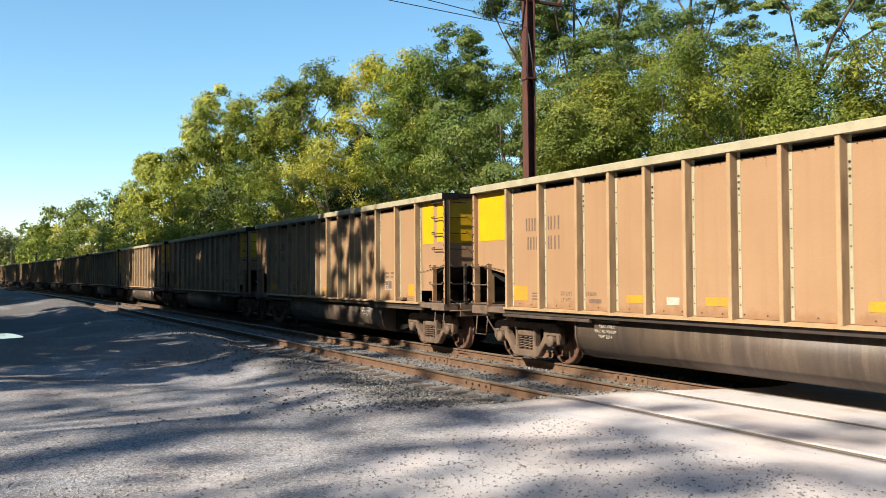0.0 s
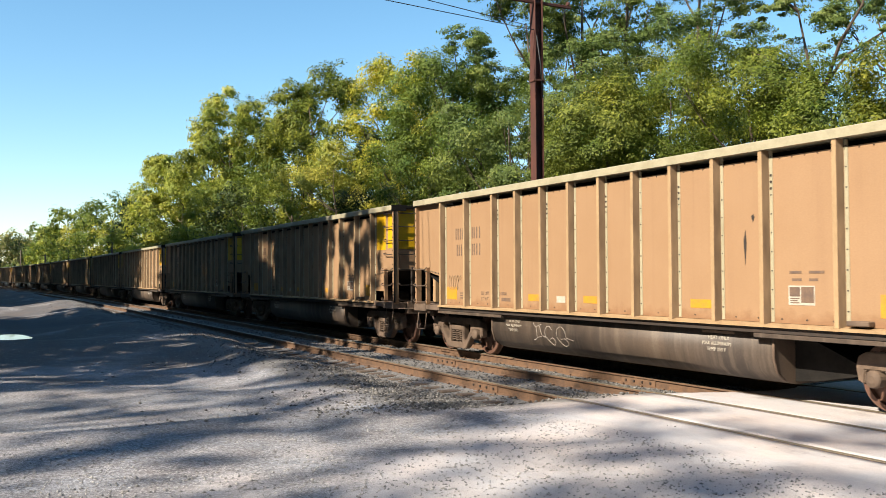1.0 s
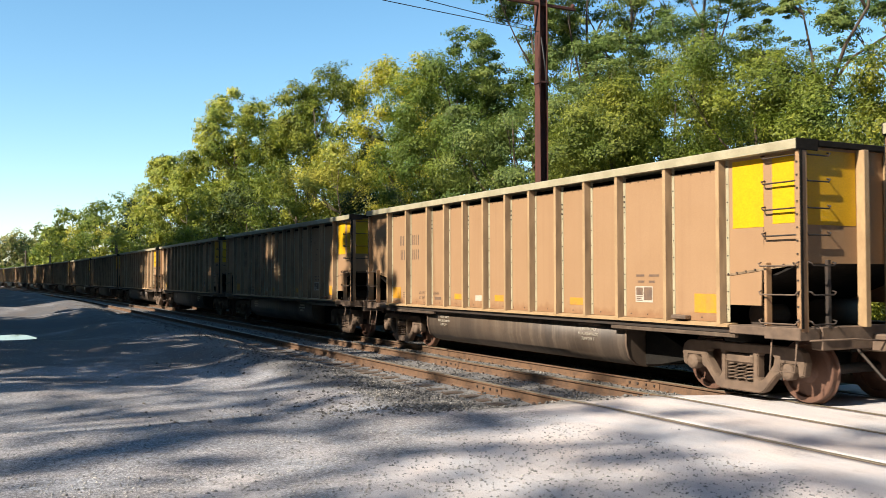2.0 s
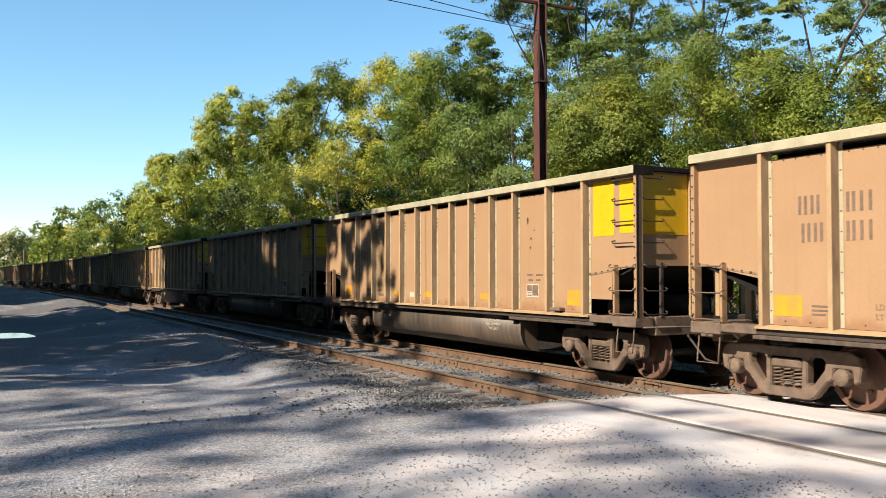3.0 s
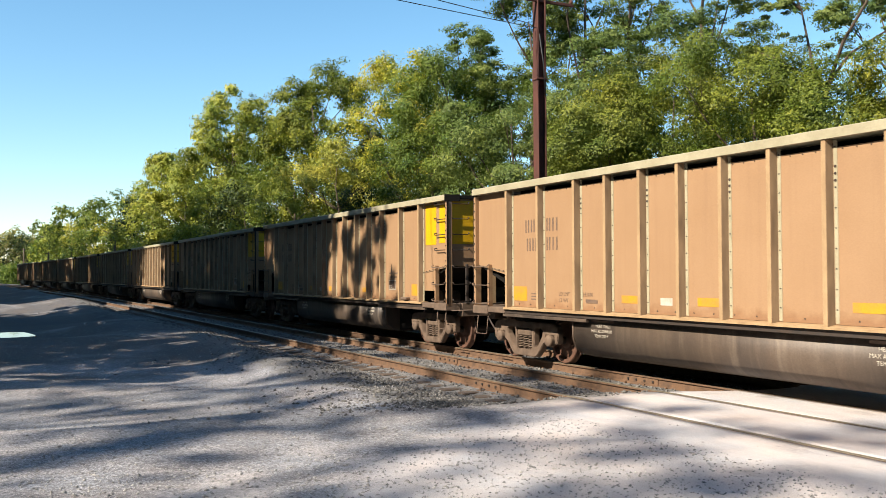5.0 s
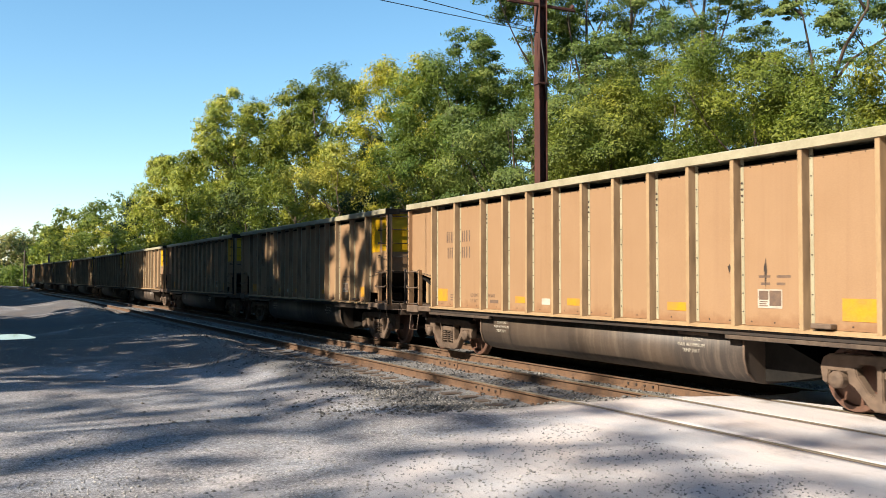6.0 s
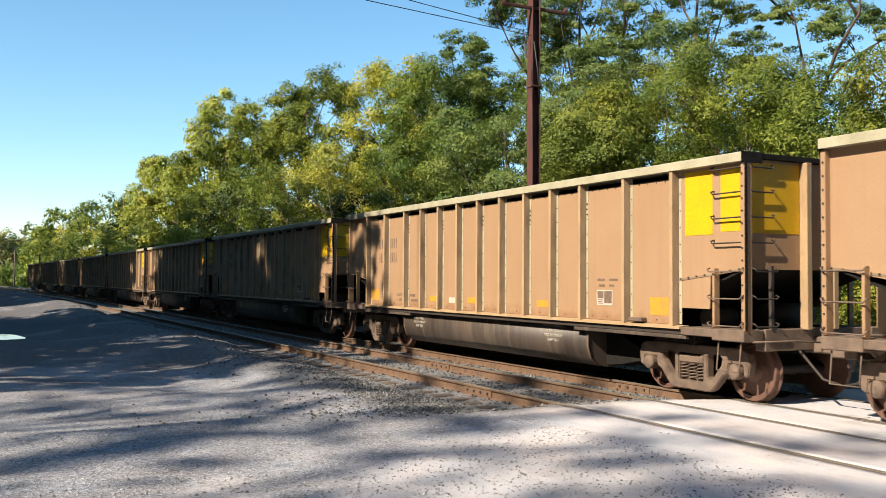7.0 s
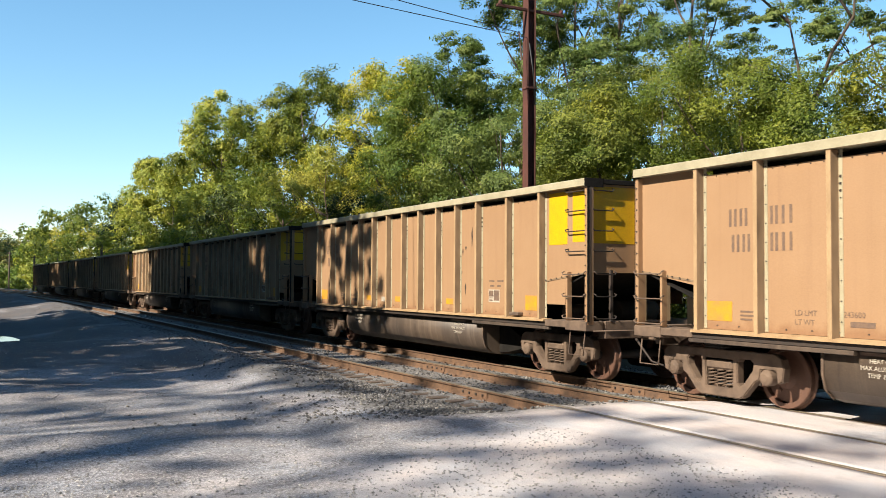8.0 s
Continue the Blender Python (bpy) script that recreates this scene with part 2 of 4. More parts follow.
    t.links.new(soil_shade.outputs[0], ad3.inputs[1])
    soil_shade_tone = mix(t, noise_tex(t, v, 14, 4), (0.03, 0.024, 0.016), (0.085, 0.07, 0.04))
    c = mix(t, ramp(t, ad3.outputs[0], [(0.5, (0, 0, 0)), (0.75, (1, 1, 1))]), c, soil_shade_tone)
    speck = noise_tex(t, v, 260, 1)
    c = mix(t, 1.0, c, ramp(t, speck, [(0.3, (0.6,) * 3), (0.65, (0.9,) * 3)]), "MULTIPLY")
    t.links.new(c, b.inputs["Base Color"])
    h = mix(t, 0.5, fine, vor.outputs["Distance"])
    h = mix(t, dusty, h, mix(t, 0.15, (0.5, 0.5, 0.5), fine))
    bump(t, b, h, 0.016, 0.7)
    return m


GROUND = ground_material()


def rock(name, a, b2, c2):
    m, t, b = shader(name, 0.9)
    isl = t.nodes.new("ShaderNodeNewGeometry").outputs["Random Per Island"]
    c = ramp(t, isl, [(0.0, a), (0.6, b2), (1.0, c2)])
    f = noise_tex(t, coords(t, (1, 1, 1), True), 70, 3)
    t.links.new(mix(t, 1.0, c, ramp(t, f, [(0.3, (0.6,) * 3), (0.7, (0.9,) * 3)]), "MULTIPLY"), b.inputs["Base Color"])
    return m


BALLAST = rock("ballast_stone", (0.06, 0.06, 0.06), (0.135, 0.13, 0.125), (0.3, 0.285, 0.26))
PEBBLE = rock("gravel_stone", (0.2, 0.2, 0.2), (0.37, 0.36, 0.355), (0.58, 0.565, 0.545))


# ---- mesh helpers ----
def mesh_of(bm, material, name):
    me = bpy.data.meshes.new(name)
    bm.to_mesh(me)
    bm.free()
    me.materials.append(material)
    return me


def part(name, bm, material, parent=None, label=""):
    """Links a bmesh (or a ready mesh) as one object, under parent if given."""
    me = bm if isinstance(bm, bpy.types.Mesh) else mesh_of(bm, material, name)
    ob = new(name, me)
    ob.parent = parent
    return tagged(ob, label)


def box(x0, x1, y0, y1, z0, z1, bevel=0.0, bm=None):
    bm = bm or bmesh.new()
    vs = [bm.verts.new((x, y, z)) for x in (x0, x1) for y in (y0, y1) for z in (z0, z1)]
    fs = []
    for q in ((0, 1, 3, 2), (4, 6, 7, 5), (0, 4, 5, 1), (2, 3, 7, 6), (0, 2, 6, 4), (1, 5, 7, 3)):
        fs.append(bm.faces.new([vs[i] for i in q]))
    if bevel:
        es = list({e for f in fs for e in f.edges})
        bmesh.ops.bevel(bm, geom=es, offset=bevel, segments=1, affect="EDGES")
    return bm


def prism(points, a0, a1, axis="y", bevel=0.0, bm=None):
    """An outline drawn out along an axis: (x, z) along y, (y, z) along x, (x, y) along z."""
    bm = bm or bmesh.new()

    def put(p, a):
        return (p[0], a, p[1]) if axis == "y" else (a, p[0], p[1]) if axis == "x" else (p[0], p[1], a)
    lo = [bm.verts.new(put(p, a0)) for p in points]
    hi = [bm.verts.new(put(p, a1)) for p in points]
    fs = [bm.faces.new(lo), bm.faces.new(hi[::-1])]
    n = len(points)
    for i in range(n):
        fs.append(bm.faces.new((lo[i], hi[i], hi[(i + 1) % n], lo[(i + 1) % n])))
    if bevel:
        bmesh.ops.bevel(bm, geom=list({e for f in fs for e in f.edges}), offset=bevel, segments=1, affect="EDGES")
    bmesh.ops.recalc_face_normals(bm, faces=bm.faces)
    return bm


def tube(points, radii, sides=6, bm=None):
    """A tapering round bar along points."""
    bm = bm or bmesh.new()
    pts = [Vector(p) for p in points]
    if isinstance(radii, (int, float)):
        radii = [radii] * len(pts)
    rings = []
    side = None
    for i, p in enumerate(pts):
        d = (pts[min(i + 1, len(pts) - 1)] - pts[max(i - 1, 0)]).normalized()
        if side is None:
            side = d.orthogonal().normalized()
        side = (side - d * side.dot(d)).normalized()
        other = d.cross(side)
        rings.append([bm.verts.new(p + (side * math.cos(2 * math.pi * k / sides) + other * math.sin(2 * math.pi * k / sides)) * radii[i]) for k in range(sides)])
    for a, b in zip(rings, rings[1:]):
        for k in range(sides):
            f = bm.faces.new((a[k], a[(k + 1) % sides], b[(k + 1) % sides], b[k]))
            f.smooth = True
    bm.faces.new(rings[0][::-1])
    bm.faces.new(rings[-1])
    return bm


def lathe(profile, sides=32, bm=None, at=(0, 0, 0)):
    """Turned about the y axis: (radius, y) points, closed."""
    bm = bm or bmesh.new()
    rings = []
    for r, y in profile:
        rings.append([bm.verts.new((at[0] + r * math.cos(2 * math.pi * k / sides), at[1] + y, at[2] + r * math.sin(2 * math.pi * k / sides))) for k in range(sides)])
    for a, b in zip(rings, rings[1:]):
        for k in range(sides):
            bm.faces.new((a[k], a[(k + 1) % sides], b[(k + 1) % sides], b[k]))
    bm.faces.new(rings[0][::-1])
    bm.faces.new(rings[-1])
    bmesh.ops.recalc_face_normals(bm, faces=bm.faces)
    return bm


def quick_mesh(name, verts, quads, material, smooth=False):
    """A mesh from arrays, quads or triangles."""
    me = bpy.data.meshes.new(name)
    verts, quads = np.asarray(verts, np.float32), np.asarray(quads, np.int32)
    k = quads.shape[1]
    me.vertices.add(len(verts))
    me.vertices.foreach_set("co", verts.ravel())
    me.loops.add(quads.size)
    me.loops.foreach_set("vertex_index", quads.ravel())
    me.polygons.add(len(quads))
    me.polygons.foreach_set("loop_start", np.arange(0, quads.size, k, dtype=np.int32))
    if smooth:
        me.polygons.foreach_set("use_smooth", np.ones(len(quads), bool))
    me.update(calc_edges=True)
    me.materials.append(material)
    return me


def lettering(text, size, x, y, z, parent, material, name="stencil", label=""):
    """Words in the built-in font on a side that faces -Y, starting at x, foot at z."""
    cu = bpy.data.curves.new(name, "FONT")
    cu.body, cu.size, cu.extrude, cu.resolution_u = text, size, 0.001, 2
    tmp = bpy.data.objects.new(name, cu)
    scene.collection.objects.link(tmp)
    me = bpy.data.meshes.new_from_object(tmp.evaluated_get(bpy.context.evaluated_depsgraph_get()))
    bpy.data.objects.remove(tmp)
    me.transform(pose(x, y, z, 90, 0, 0))
    me.materials.clear()
    me.materials.append(material)
    return part(name, me, material, parent, label)


# ---- the line of the railway ----
TRACK_Y = 11.133        # centre of the train's track
SIDING_Y = 8.42         # centre of the nearer track
BEND_X, BEND_R = -50.0, 1720.0


def bend(x):
    return -max(0.0, BEND_X - x) ** 2 / (2 * BEND_R)


def heading(x):
    return math.degrees(math.atan(max(0.0, BEND_X - x) / BEND_R))


# ---- ground ----
RAILS = (SIDING_Y - 0.755, SIDING_Y + 0.755, TRACK_Y - 0.755, TRACK_Y + 0.755)


def smooth(a, b, v):
    u = np.clip((v - a) / (b - a), 0, 1)
    return u * u * (3 - 2 * u)


def waves(x, y, seed, scale):
    """Sum of a few sines with turned directions: soft uneven relief."""
    rng = np.random.RandomState(seed)
    out = 0 * x
    for k in range(7):
        a, f, ph = rng.uniform(0, 6.28), scale * rng.uniform(0.6, 1.9), rng.uniform(0, 6.28)
        out = out + np.sin((x * math.cos(a) + y * math.sin(a)) * f + ph) / 7
    return out


def height(x, y):
    """Ground height: a flush crossing, sunken ballast beyond it, a heaped shoulder and an uneven yard."""
    x, y = np.asarray(x, float), np.asarray(y, float)
    off = np.where(x < BEND_X, -(BEND_X - x) ** 2 / (2 * BEND_R), 0.0)
    v = y - off                                     # across the line
    edge = -10.7 + 0.12 * (v - 8) + 0.25 * np.sin(v * 1.3)
    out = smooth(0.0, -0.7, x - edge)                # 0 on the crossing, 1 beyond
    near = smooth(7.2, 6.2, v)                       # 1 on the yard side
    bed = -0.165 + 0.02 * waves(x, y, 5, 4.0) - 0.05 * smooth(7.6, 7.3, v)
    heap = 0.2 * np.exp(-((v - 5.4) / 0.9) ** 2) * (0.75 + 0.9 * waves(x, y, 2, 0.8))
    yard = -0.10 + 0.22 * waves(x, y, 3, 0.33) * smooth(-12, -22, x) + 0.05 * waves(x, y, 4, 1.1)
    rolls = np.sin(x * 0.55 + 0.9 * np.sin(y * 0.6) + 0.5) + 0.6 * np.sin(x * 1.1 - y * 0.7)
    rolls = rolls * (1 - np.exp(-(((x + 33.6) / 4.5) ** 2 + ((y - 1.0) / 3.0) ** 2)))
    yard = yard + 0.13 * rolls * smooth(-24, -36, x) * smooth(-120, -80, x) + 0.05 * rolls * smooth(-13, -18, x) * smooth(-30, -22, x) * smooth(1.0, 3.5, y)
    ridge = 0.28 * np.exp(-((v - 4.3) / 1.3) ** 2) * smooth(-19, -30, x) * (0.8 + 0.9 * waves(x, y, 8, 0.5))
    low = np.where(v > 6.7, bed, (yard + heap + ridge) * near + bed * (1 - near))
    flat = -0.009 + 0.008 * waves(x, y, 7, 0.9) * smooth(7.3, 5.5, v)
    basin = -0.11 * np.exp(-(((x + 33.6) / 2.6) ** 2 + ((y - 1.0) / 1.2) ** 2))
    low = low + basin
    bank = -0.9 * smooth(15, 22, v) + 2.2 * smooth(26, 60, v)
    z = flat * (1 - out) + low * out + bank
    groove = np.zeros_like(z)
    for r in RAILS:
        groove = np.maximum(groove, ((v > r - 0.038) & (v < r + 0.071)) * 1.0)
    return np.where((out < 0.5) & (groove > 0), -0.035, z)


def spaced(fine0, fine1, step, far0, far1, grow=1.12):
    mid = list(np.arange(fine0, fine1, step))
    a, s = [fine0], step
    while a[-1] > far0:
        s *= grow
        a.append(a[-1] - s)
    b, s = [fine1], step
    while b[-1] < far1:
        s *= grow
        b.append(b[-1] + s)
    return sorted(set(a[1:] + mid + b))


def build_ground():
    xs = np.array(spaced(-30, -1, 0.17, -2500, 600, 1.06))
    ys = spaced(-2, 13.5, 0.13, -1200, 1500, 1.13)
    ys = [y for y in ys if all(abs(y - r) > 0.1 for r in RAILS)]
    for r in RAILS:
        ys += [r - 0.0385, r - 0.037, r + 0.069, r + 0.073]
    ys = np.array(sorted(ys))
    gx, gy = np.meshgrid(xs, ys, indexing="ij")
    gz = height(gx, gy)
    nx, ny = len(xs), len(ys)
    i = (np.arange(nx - 1)[:, None] * ny + np.arange(ny - 1)[None, :]).ravel()
    quads = np.stack([i, i + ny, i + ny + 1, i + 1], 1)
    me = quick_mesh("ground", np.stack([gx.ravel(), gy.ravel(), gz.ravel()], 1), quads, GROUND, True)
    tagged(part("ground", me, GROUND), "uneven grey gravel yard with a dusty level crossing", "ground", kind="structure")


build_ground()


def stones(name, n, sampler, sizes, material, label, seed):
    """Loose stones lying on the ground, eight faces each, in one mesh."""
    rng = np.random.RandomState(seed)
    x, y = sampler(rng, n)
    z = height(x, y)
    s = rng.uniform(*sizes, n) * rng.uniform(0.5, 1.0, n)
    base = np.array([(1, 0, 0), (-1, 0, 0), (0, 1, 0), (0, -1, 0), (0, 0, 1), (0, 0, -1)], float)
    tri = np.array([(0, 2, 4), (2, 1, 4), (1, 3, 4), (3, 0, 4), (2, 0, 5), (1, 2, 5), (3, 1, 5), (0, 3, 5)])
    v = base[None] * (1 + 0.5 * rng.uniform(-1, 1, (n, 6, 1))) + rng.uniform(-0.35, 0.35, (n, 6, 3))
    v *= s[:, None, None] * np.array([1, 1, 0.7])
    a = rng.uniform(0, 6.28, n)
    vx = v[:, :, 0] * np.cos(a)[:, None] - v[:, :, 1] * np.sin(a)[:, None] + x[:, None]
    vy = v[:, :, 0] * np.sin(a)[:, None] + v[:, :, 1] * np.cos(a)[:, None] + y[:, None]
    vz = v[:, :, 2] + (z + s * 0.25)[:, None]
    quads = (tri[None] + 6 * np.arange(n)[:, None, None]).reshape(-1, 3)
    me = quick_mesh(name, np.stack([vx, vy, vz], 2).reshape(-1, 3), quads, material)
    tagged(part(name, me, material), label, name.replace("_", " "), kind="stuff")


def ballast_at(rng, n):
    x = -10.7 - 0.6 * rng.uniform(0, 1, n) - 50 * rng.uniform(0, 1, n) ** 1.7
    y = rng.uniform(3.2, 13.6, n)
    y = np.where(y < 6.4, 6.5 - np.minimum(rng.exponential(0.55, n) * (1 + 0.45 * np.sin(x * 0.9)), 5.0), y)
    keep = np.ones(n, bool)
    for r in RAILS:
        keep &= np.abs(y - r) > 0.1
    return x[keep], y[keep]


def fixed(f):
    def g(rng, n):
        x, y = f(rng, int(n * 1.15))
        x, y = np.resize(x, n), np.resize(y, n)
        return x, y
    return g


def yard_at(rng, n):
    d = 4.5 + 26 * rng.uniform(0, 1, n) ** 1.5
    a = np.radians(rng.uniform(-92, -34, n))
    x, y = d * np.sin(a), d * np.cos(a)
    ok = y < 6.6
    return x[ok], y[ok]


def litter_at(rng, n):
    x = rng.uniform(-12, -4, n)
    y = rng.uniform(2.2, 7.5, n)
    return x, y


# ---- track ----
RAIL_OUTLINE = [(-0.07, -0.178), (0.07, -0.178), (0.07, -0.165), (0.012, -0.14), (0.009, -0.045), (0.036, -0.033), (0.036, -0.006),
                (0.028, 0.0), (-0.028, 0.0), (-0.036, -0.006), (-0.036, -0.033), (-0.009, -0.045), (-0.012, -0.14), (-0.07, -0.165)]


def build_rail(y0, parent):
    """One rail from the crossing's far side into the distance, with a bright worn head."""
    xs = [14, 4, -10, -20, -35, -50] + list(range(-60, -420, -10))
    bm = bmesh.new()
    rings = [[bm.verts.new((x, y0 + bend(x) + p[0], p[1])) for p in RAIL_OUTLINE] for x in xs]
    n = len(RAIL_OUTLINE)
    for a, b in zip(rings, rings[1:]):
        for k in range(n):
            f = bm.faces.new((a[k], b[k], b[(k + 1) % n], a[(k + 1) % n]))
            f.material_index = 1 if k in (6, 7, 8) else 0
    bm.faces.new(rings[0])
    bm.faces.new(rings[-1][::-1])
    bmesh.ops.recalc_face_normals(bm, faces=bm.faces)
    ob = part("rail", bm, RUSTRAIL, parent, "rust-brown steel rail with a worn head")
    ob.data.materials.append(RAILTOP)
    return ob


def joint_bar(track, x, y):
    """A bolted splice on the near side of a rail."""
    bar = part("joint_bar", prism([(-0.03, -0.15), (-0.03, -0.13), (-0.024, -0.045), (-0.008, -0.045), (-0.011, -0.14)], -0.45, 0.45, "x"), RUSTRAIL, track, "rusty bolted joint bar")
    bar.location = (x, y, 0)
    for k in (-0.33, -0.11, 0.11, 0.33):
        part("bolt", box(k - 0.018, k + 0.018, -0.05, -0.024, -0.11, -0.074, 0.004), DARKIRON, bar)


def build_track(name, yc, label, first, count):
    track = tagged(new(name), label, "railway track", kind="structure")
    for s in (-0.755, 0.755):
        build_rail(yc + s, track)
    tie = mesh_of(box(-0.115, 0.115, -1.3, 1.3, -0.09, 0.085, 0.012), TIE, "tie")
    plate = mesh_of(box(-0.09, 0.09, -0.17, 0.17, -0.008, 0.008), RUSTRAIL, "tie_plate")
    spike = mesh_of(box(-0.02, 0.02, -0.02, 0.02, -0.02, 0.03, 0.005), RUSTRAIL, "spike")
    rng = random.Random(7)
    for i in range(count):
        x = first - 0.53 * i + rng.uniform(-0.04, 0.04)
        ob = part("tie", tie, TIE, track)
        ob.matrix_basis = pose(x, yc + bend(x) + rng.uniform(-0.05, 0.05), -0.277 + rng.uniform(-0.008, 0.008), 0, 0, heading(x) + rng.uniform(-1.2, 1.2))
        if i < 42:
            for s in (-0.755, 0.755):
                p = part("tie_plate", plate, RUSTRAIL, track)
                p.matrix_basis = pose(x, yc + s, -0.183)
                for q in (-0.09, 0.09):
                    k = part("spike", spike, RUSTRAIL, track)
                    k.matrix_basis = pose(x + 0.05 * (1 if q > 0 else -1), yc + s + q, -0.166)
    return track


# ---- the coal cars ----
HALF = 7.45
POSTS = [-6.06, -4.91, -3.71] + [-3.71 + 0.9125 * i for i in range(1, 8)] + [3.6, 4.81, 5.97]
Z_TOP, Z_SILL, SIDE = 3.606, 1.085, 1.53
PANEL_Y = SIDE - 0.125


def side_shift(me, sgn):
    """Mirrors a mesh built for the -Y side to the other side."""
    if sgn > 0:
        me.transform(Matrix.Diagonal((1, -1, 1, 1)))
        me.flip_normals()
    return me


def rung(x0, x1, y, z, out, axis="x"):
    """A bent grab iron standing out from its stile, with its drop."""
    if axis == "x":
        return tube([(x0, y, z + 0.05), (x0, y - out, z + 0.035), (x0 + 0.03, y - out, z), (x1 - 0.03, y - out, z), (x1, y - out, z + 0.035), (x1, y, z + 0.05)], 0.012, 5)
    return tube([(y, x0, z + 0.05), (y + out, x0, z + 0.035), (y + out, x0 + 0.03, z), (y + out, x1 - 0.03, z), (y + out, x1, z + 0.035), (y, x1, z + 0.05)], 0.012, 5)


def car_side(car, sgn):
    """One long side: panels, hat posts with flanges, chord, sill."""
    def add(name, bm, material, label=""):
        me = side_shift(mesh_of(bm, material, name), sgn)
        return part(name, me, material, car, label)
    y = -PANEL_Y
    cuts = [-HALF] + POSTS + [HALF]
    for a, b in zip(cuts[1:-2], cuts[2:-1]):
        add("side_panel", box(a + 0.002, b - 0.002, y, y + 0.02, 1.11, Z_TOP - 0.235), PAINT)
        # slot is made up, its black lining standing in for the chord's shadow
        add("slot_back", box(a + 0.002, b - 0.002, y + 0.24, y + 0.25, Z_TOP - 0.3, Z_TOP - 0.134), COAL_SHADE)
        add("slot_floor", box(a + 0.002, b - 0.002, y + 0.021, y + 0.239, Z_TOP - 0.26, Z_TOP - 0.25), COAL_SHADE)
    for s in (-1, 1):
        u0, u1 = (5.972 if s > 0 else -6.062), (HALF - 0.02) * s
        foot = [(u0, 1.37), (u0 + 0.7 * s, 1.37), (u0 + 0.72 * s, 1.86)] if s > 0 else [(u0, 1.72)]
        pts = foot + [(u1, 1.96), (u1, Z_TOP - 0.1), (u0, Z_TOP - 0.1)]
        add("end_bay_panel", prism(pts if s > 0 else pts[::-1], y, y + 0.02), PAINT)
        seam = prism([(u0, 1.775), (u1, 1.945), (u1, 1.975), (u0, 1.805)] if s > 0 else [(u0, 1.805), (u1, 1.975), (u1, 1.945), (u0, 1.775)], y - 0.008, y - 0.001)
        add("slope_seam", seam, FLANK, "riveted seam strip")
        bm = bmesh.new()
        for k in range(8):
            w = u0 + (0.1 + k * 0.17) * s
            lathe([(0.014, -0.012), (0.014, 0.0)], 6, bm, (w, y - 0.012, 1.80 + 0.122 * abs(w - u0)))
        tagged(add("rivet_strip", bm, DARKIRON), kind="stuff")
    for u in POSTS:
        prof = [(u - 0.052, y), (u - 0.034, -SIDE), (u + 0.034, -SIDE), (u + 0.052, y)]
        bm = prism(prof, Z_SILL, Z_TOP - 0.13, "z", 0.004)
        # side faces get the darker flank colour: grime with their shade painted in
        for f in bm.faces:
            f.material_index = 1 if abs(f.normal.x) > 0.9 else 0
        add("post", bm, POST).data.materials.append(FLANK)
        bm = bmesh.new()
        for s in (-1, 1):
            box(u + s * 0.09 - 0.028, u + s * 0.09 + 0.028, y - 0.007, y - 0.001, 1.12, Z_TOP - 0.14, 0, bm)
        add("post_flange", bm, CHORD, "pale bolted post flange")
        bm = bmesh.new()
        for k in range(9):
            lathe([(0.011, -0.008), (0.011, 0.0)], 6, bm, (u + 0.09, y - 0.007, 1.3 + k * 0.26))
        if round(u / 0.9125) % 2 == 0:
            for k in range(3):
                lathe([(0.019, -0.01), (0.019, 0.0)], 6, bm, (u + 0.09, y - 0.007, 2.95 + k * 0.09))
        tagged(add("bolt_strip", bm, DARKIRON), kind="stuff")
    add("top_chord", prism([(-SIDE - 0.02, Z_TOP - 0.132), (-SIDE - 0.02, Z_TOP - 0.012), (-SIDE, Z_TOP), (y + 0.26, Z_TOP), (y + 0.26, Z_TOP - 0.132)],
                           -HALF + 0.012, HALF - 0.012, "x"), CHORD, "pale box-section top chord")
    for s in (-1, 1):
        a, b = sorted(((HALF - 0.011) * s, (HALF + 0.004) * s))
        add("chord_end", box(a, b, -SIDE - 0.026, y + 0.26, Z_TOP - 0.15, Z_TOP + 0.004, 0.003), COAL_SHADE, "sooty chord end plate")
    add("side_sill", prism([(-SIDE - 0.01, Z_SILL - 0.035), (-SIDE - 0.01, Z_SILL), (y - 0.004, Z_SILL + 0.02), (y + 0.06, Z_SILL + 0.02), (y + 0.06, Z_SILL - 0.035)],
                           -6.16, 6.16, "x"), POST, "dusty side sill with a rusted lip")
    # dark strip stands in for the shadow below the sill lip
    add("sill_shadow_angle", box(-6.2, 6.2, -SIDE + 0.04, -1.2, Z_SILL - 0.12, Z_SILL - 0.038, 0.006), DARKIRON, "dark angle standing in for shade under the sill")
    for s in (-1, 1):
        a, b = sorted((3.4 * s, 6.25 * s))
        add("sill_channel", box(a, b, -SIDE + 0.04, -SIDE + 0.12, Z_SILL - 0.185, Z_SILL - 0.125, 0.008), TUB)
        a, b = sorted((6.16 * s, (HALF - 0.03) * s))
        add("end_platform", box(a, b, -SIDE + 0.02, -1.1, Z_SILL - 0.12, Z_SILL + 0.0, 0.01), FRAMEIRON, "dusty end sill box")
        a, b = sorted(((HALF - 0.62) * s, (HALF - 0.005) * s))
        add("corner_casting", box(a, b, -SIDE + 0.0, -1.15, Z_SILL - 0.16, Z_SILL + 0.01, 0.012), FRAMEIRON)
        a, b = sorted(((HALF - 0.075) * s, (HALF - 0.004) * s))
        add("corner_post", box(a, b, -SIDE + 0.03, -PANEL_Y + 0.05, Z_SILL - 0.05, Z_TOP - 0.152, 0.006), PAINT, "riveted tan corner post")
        a, b = sorted(((HALF - 0.003) * s, (HALF + 0.01) * s))
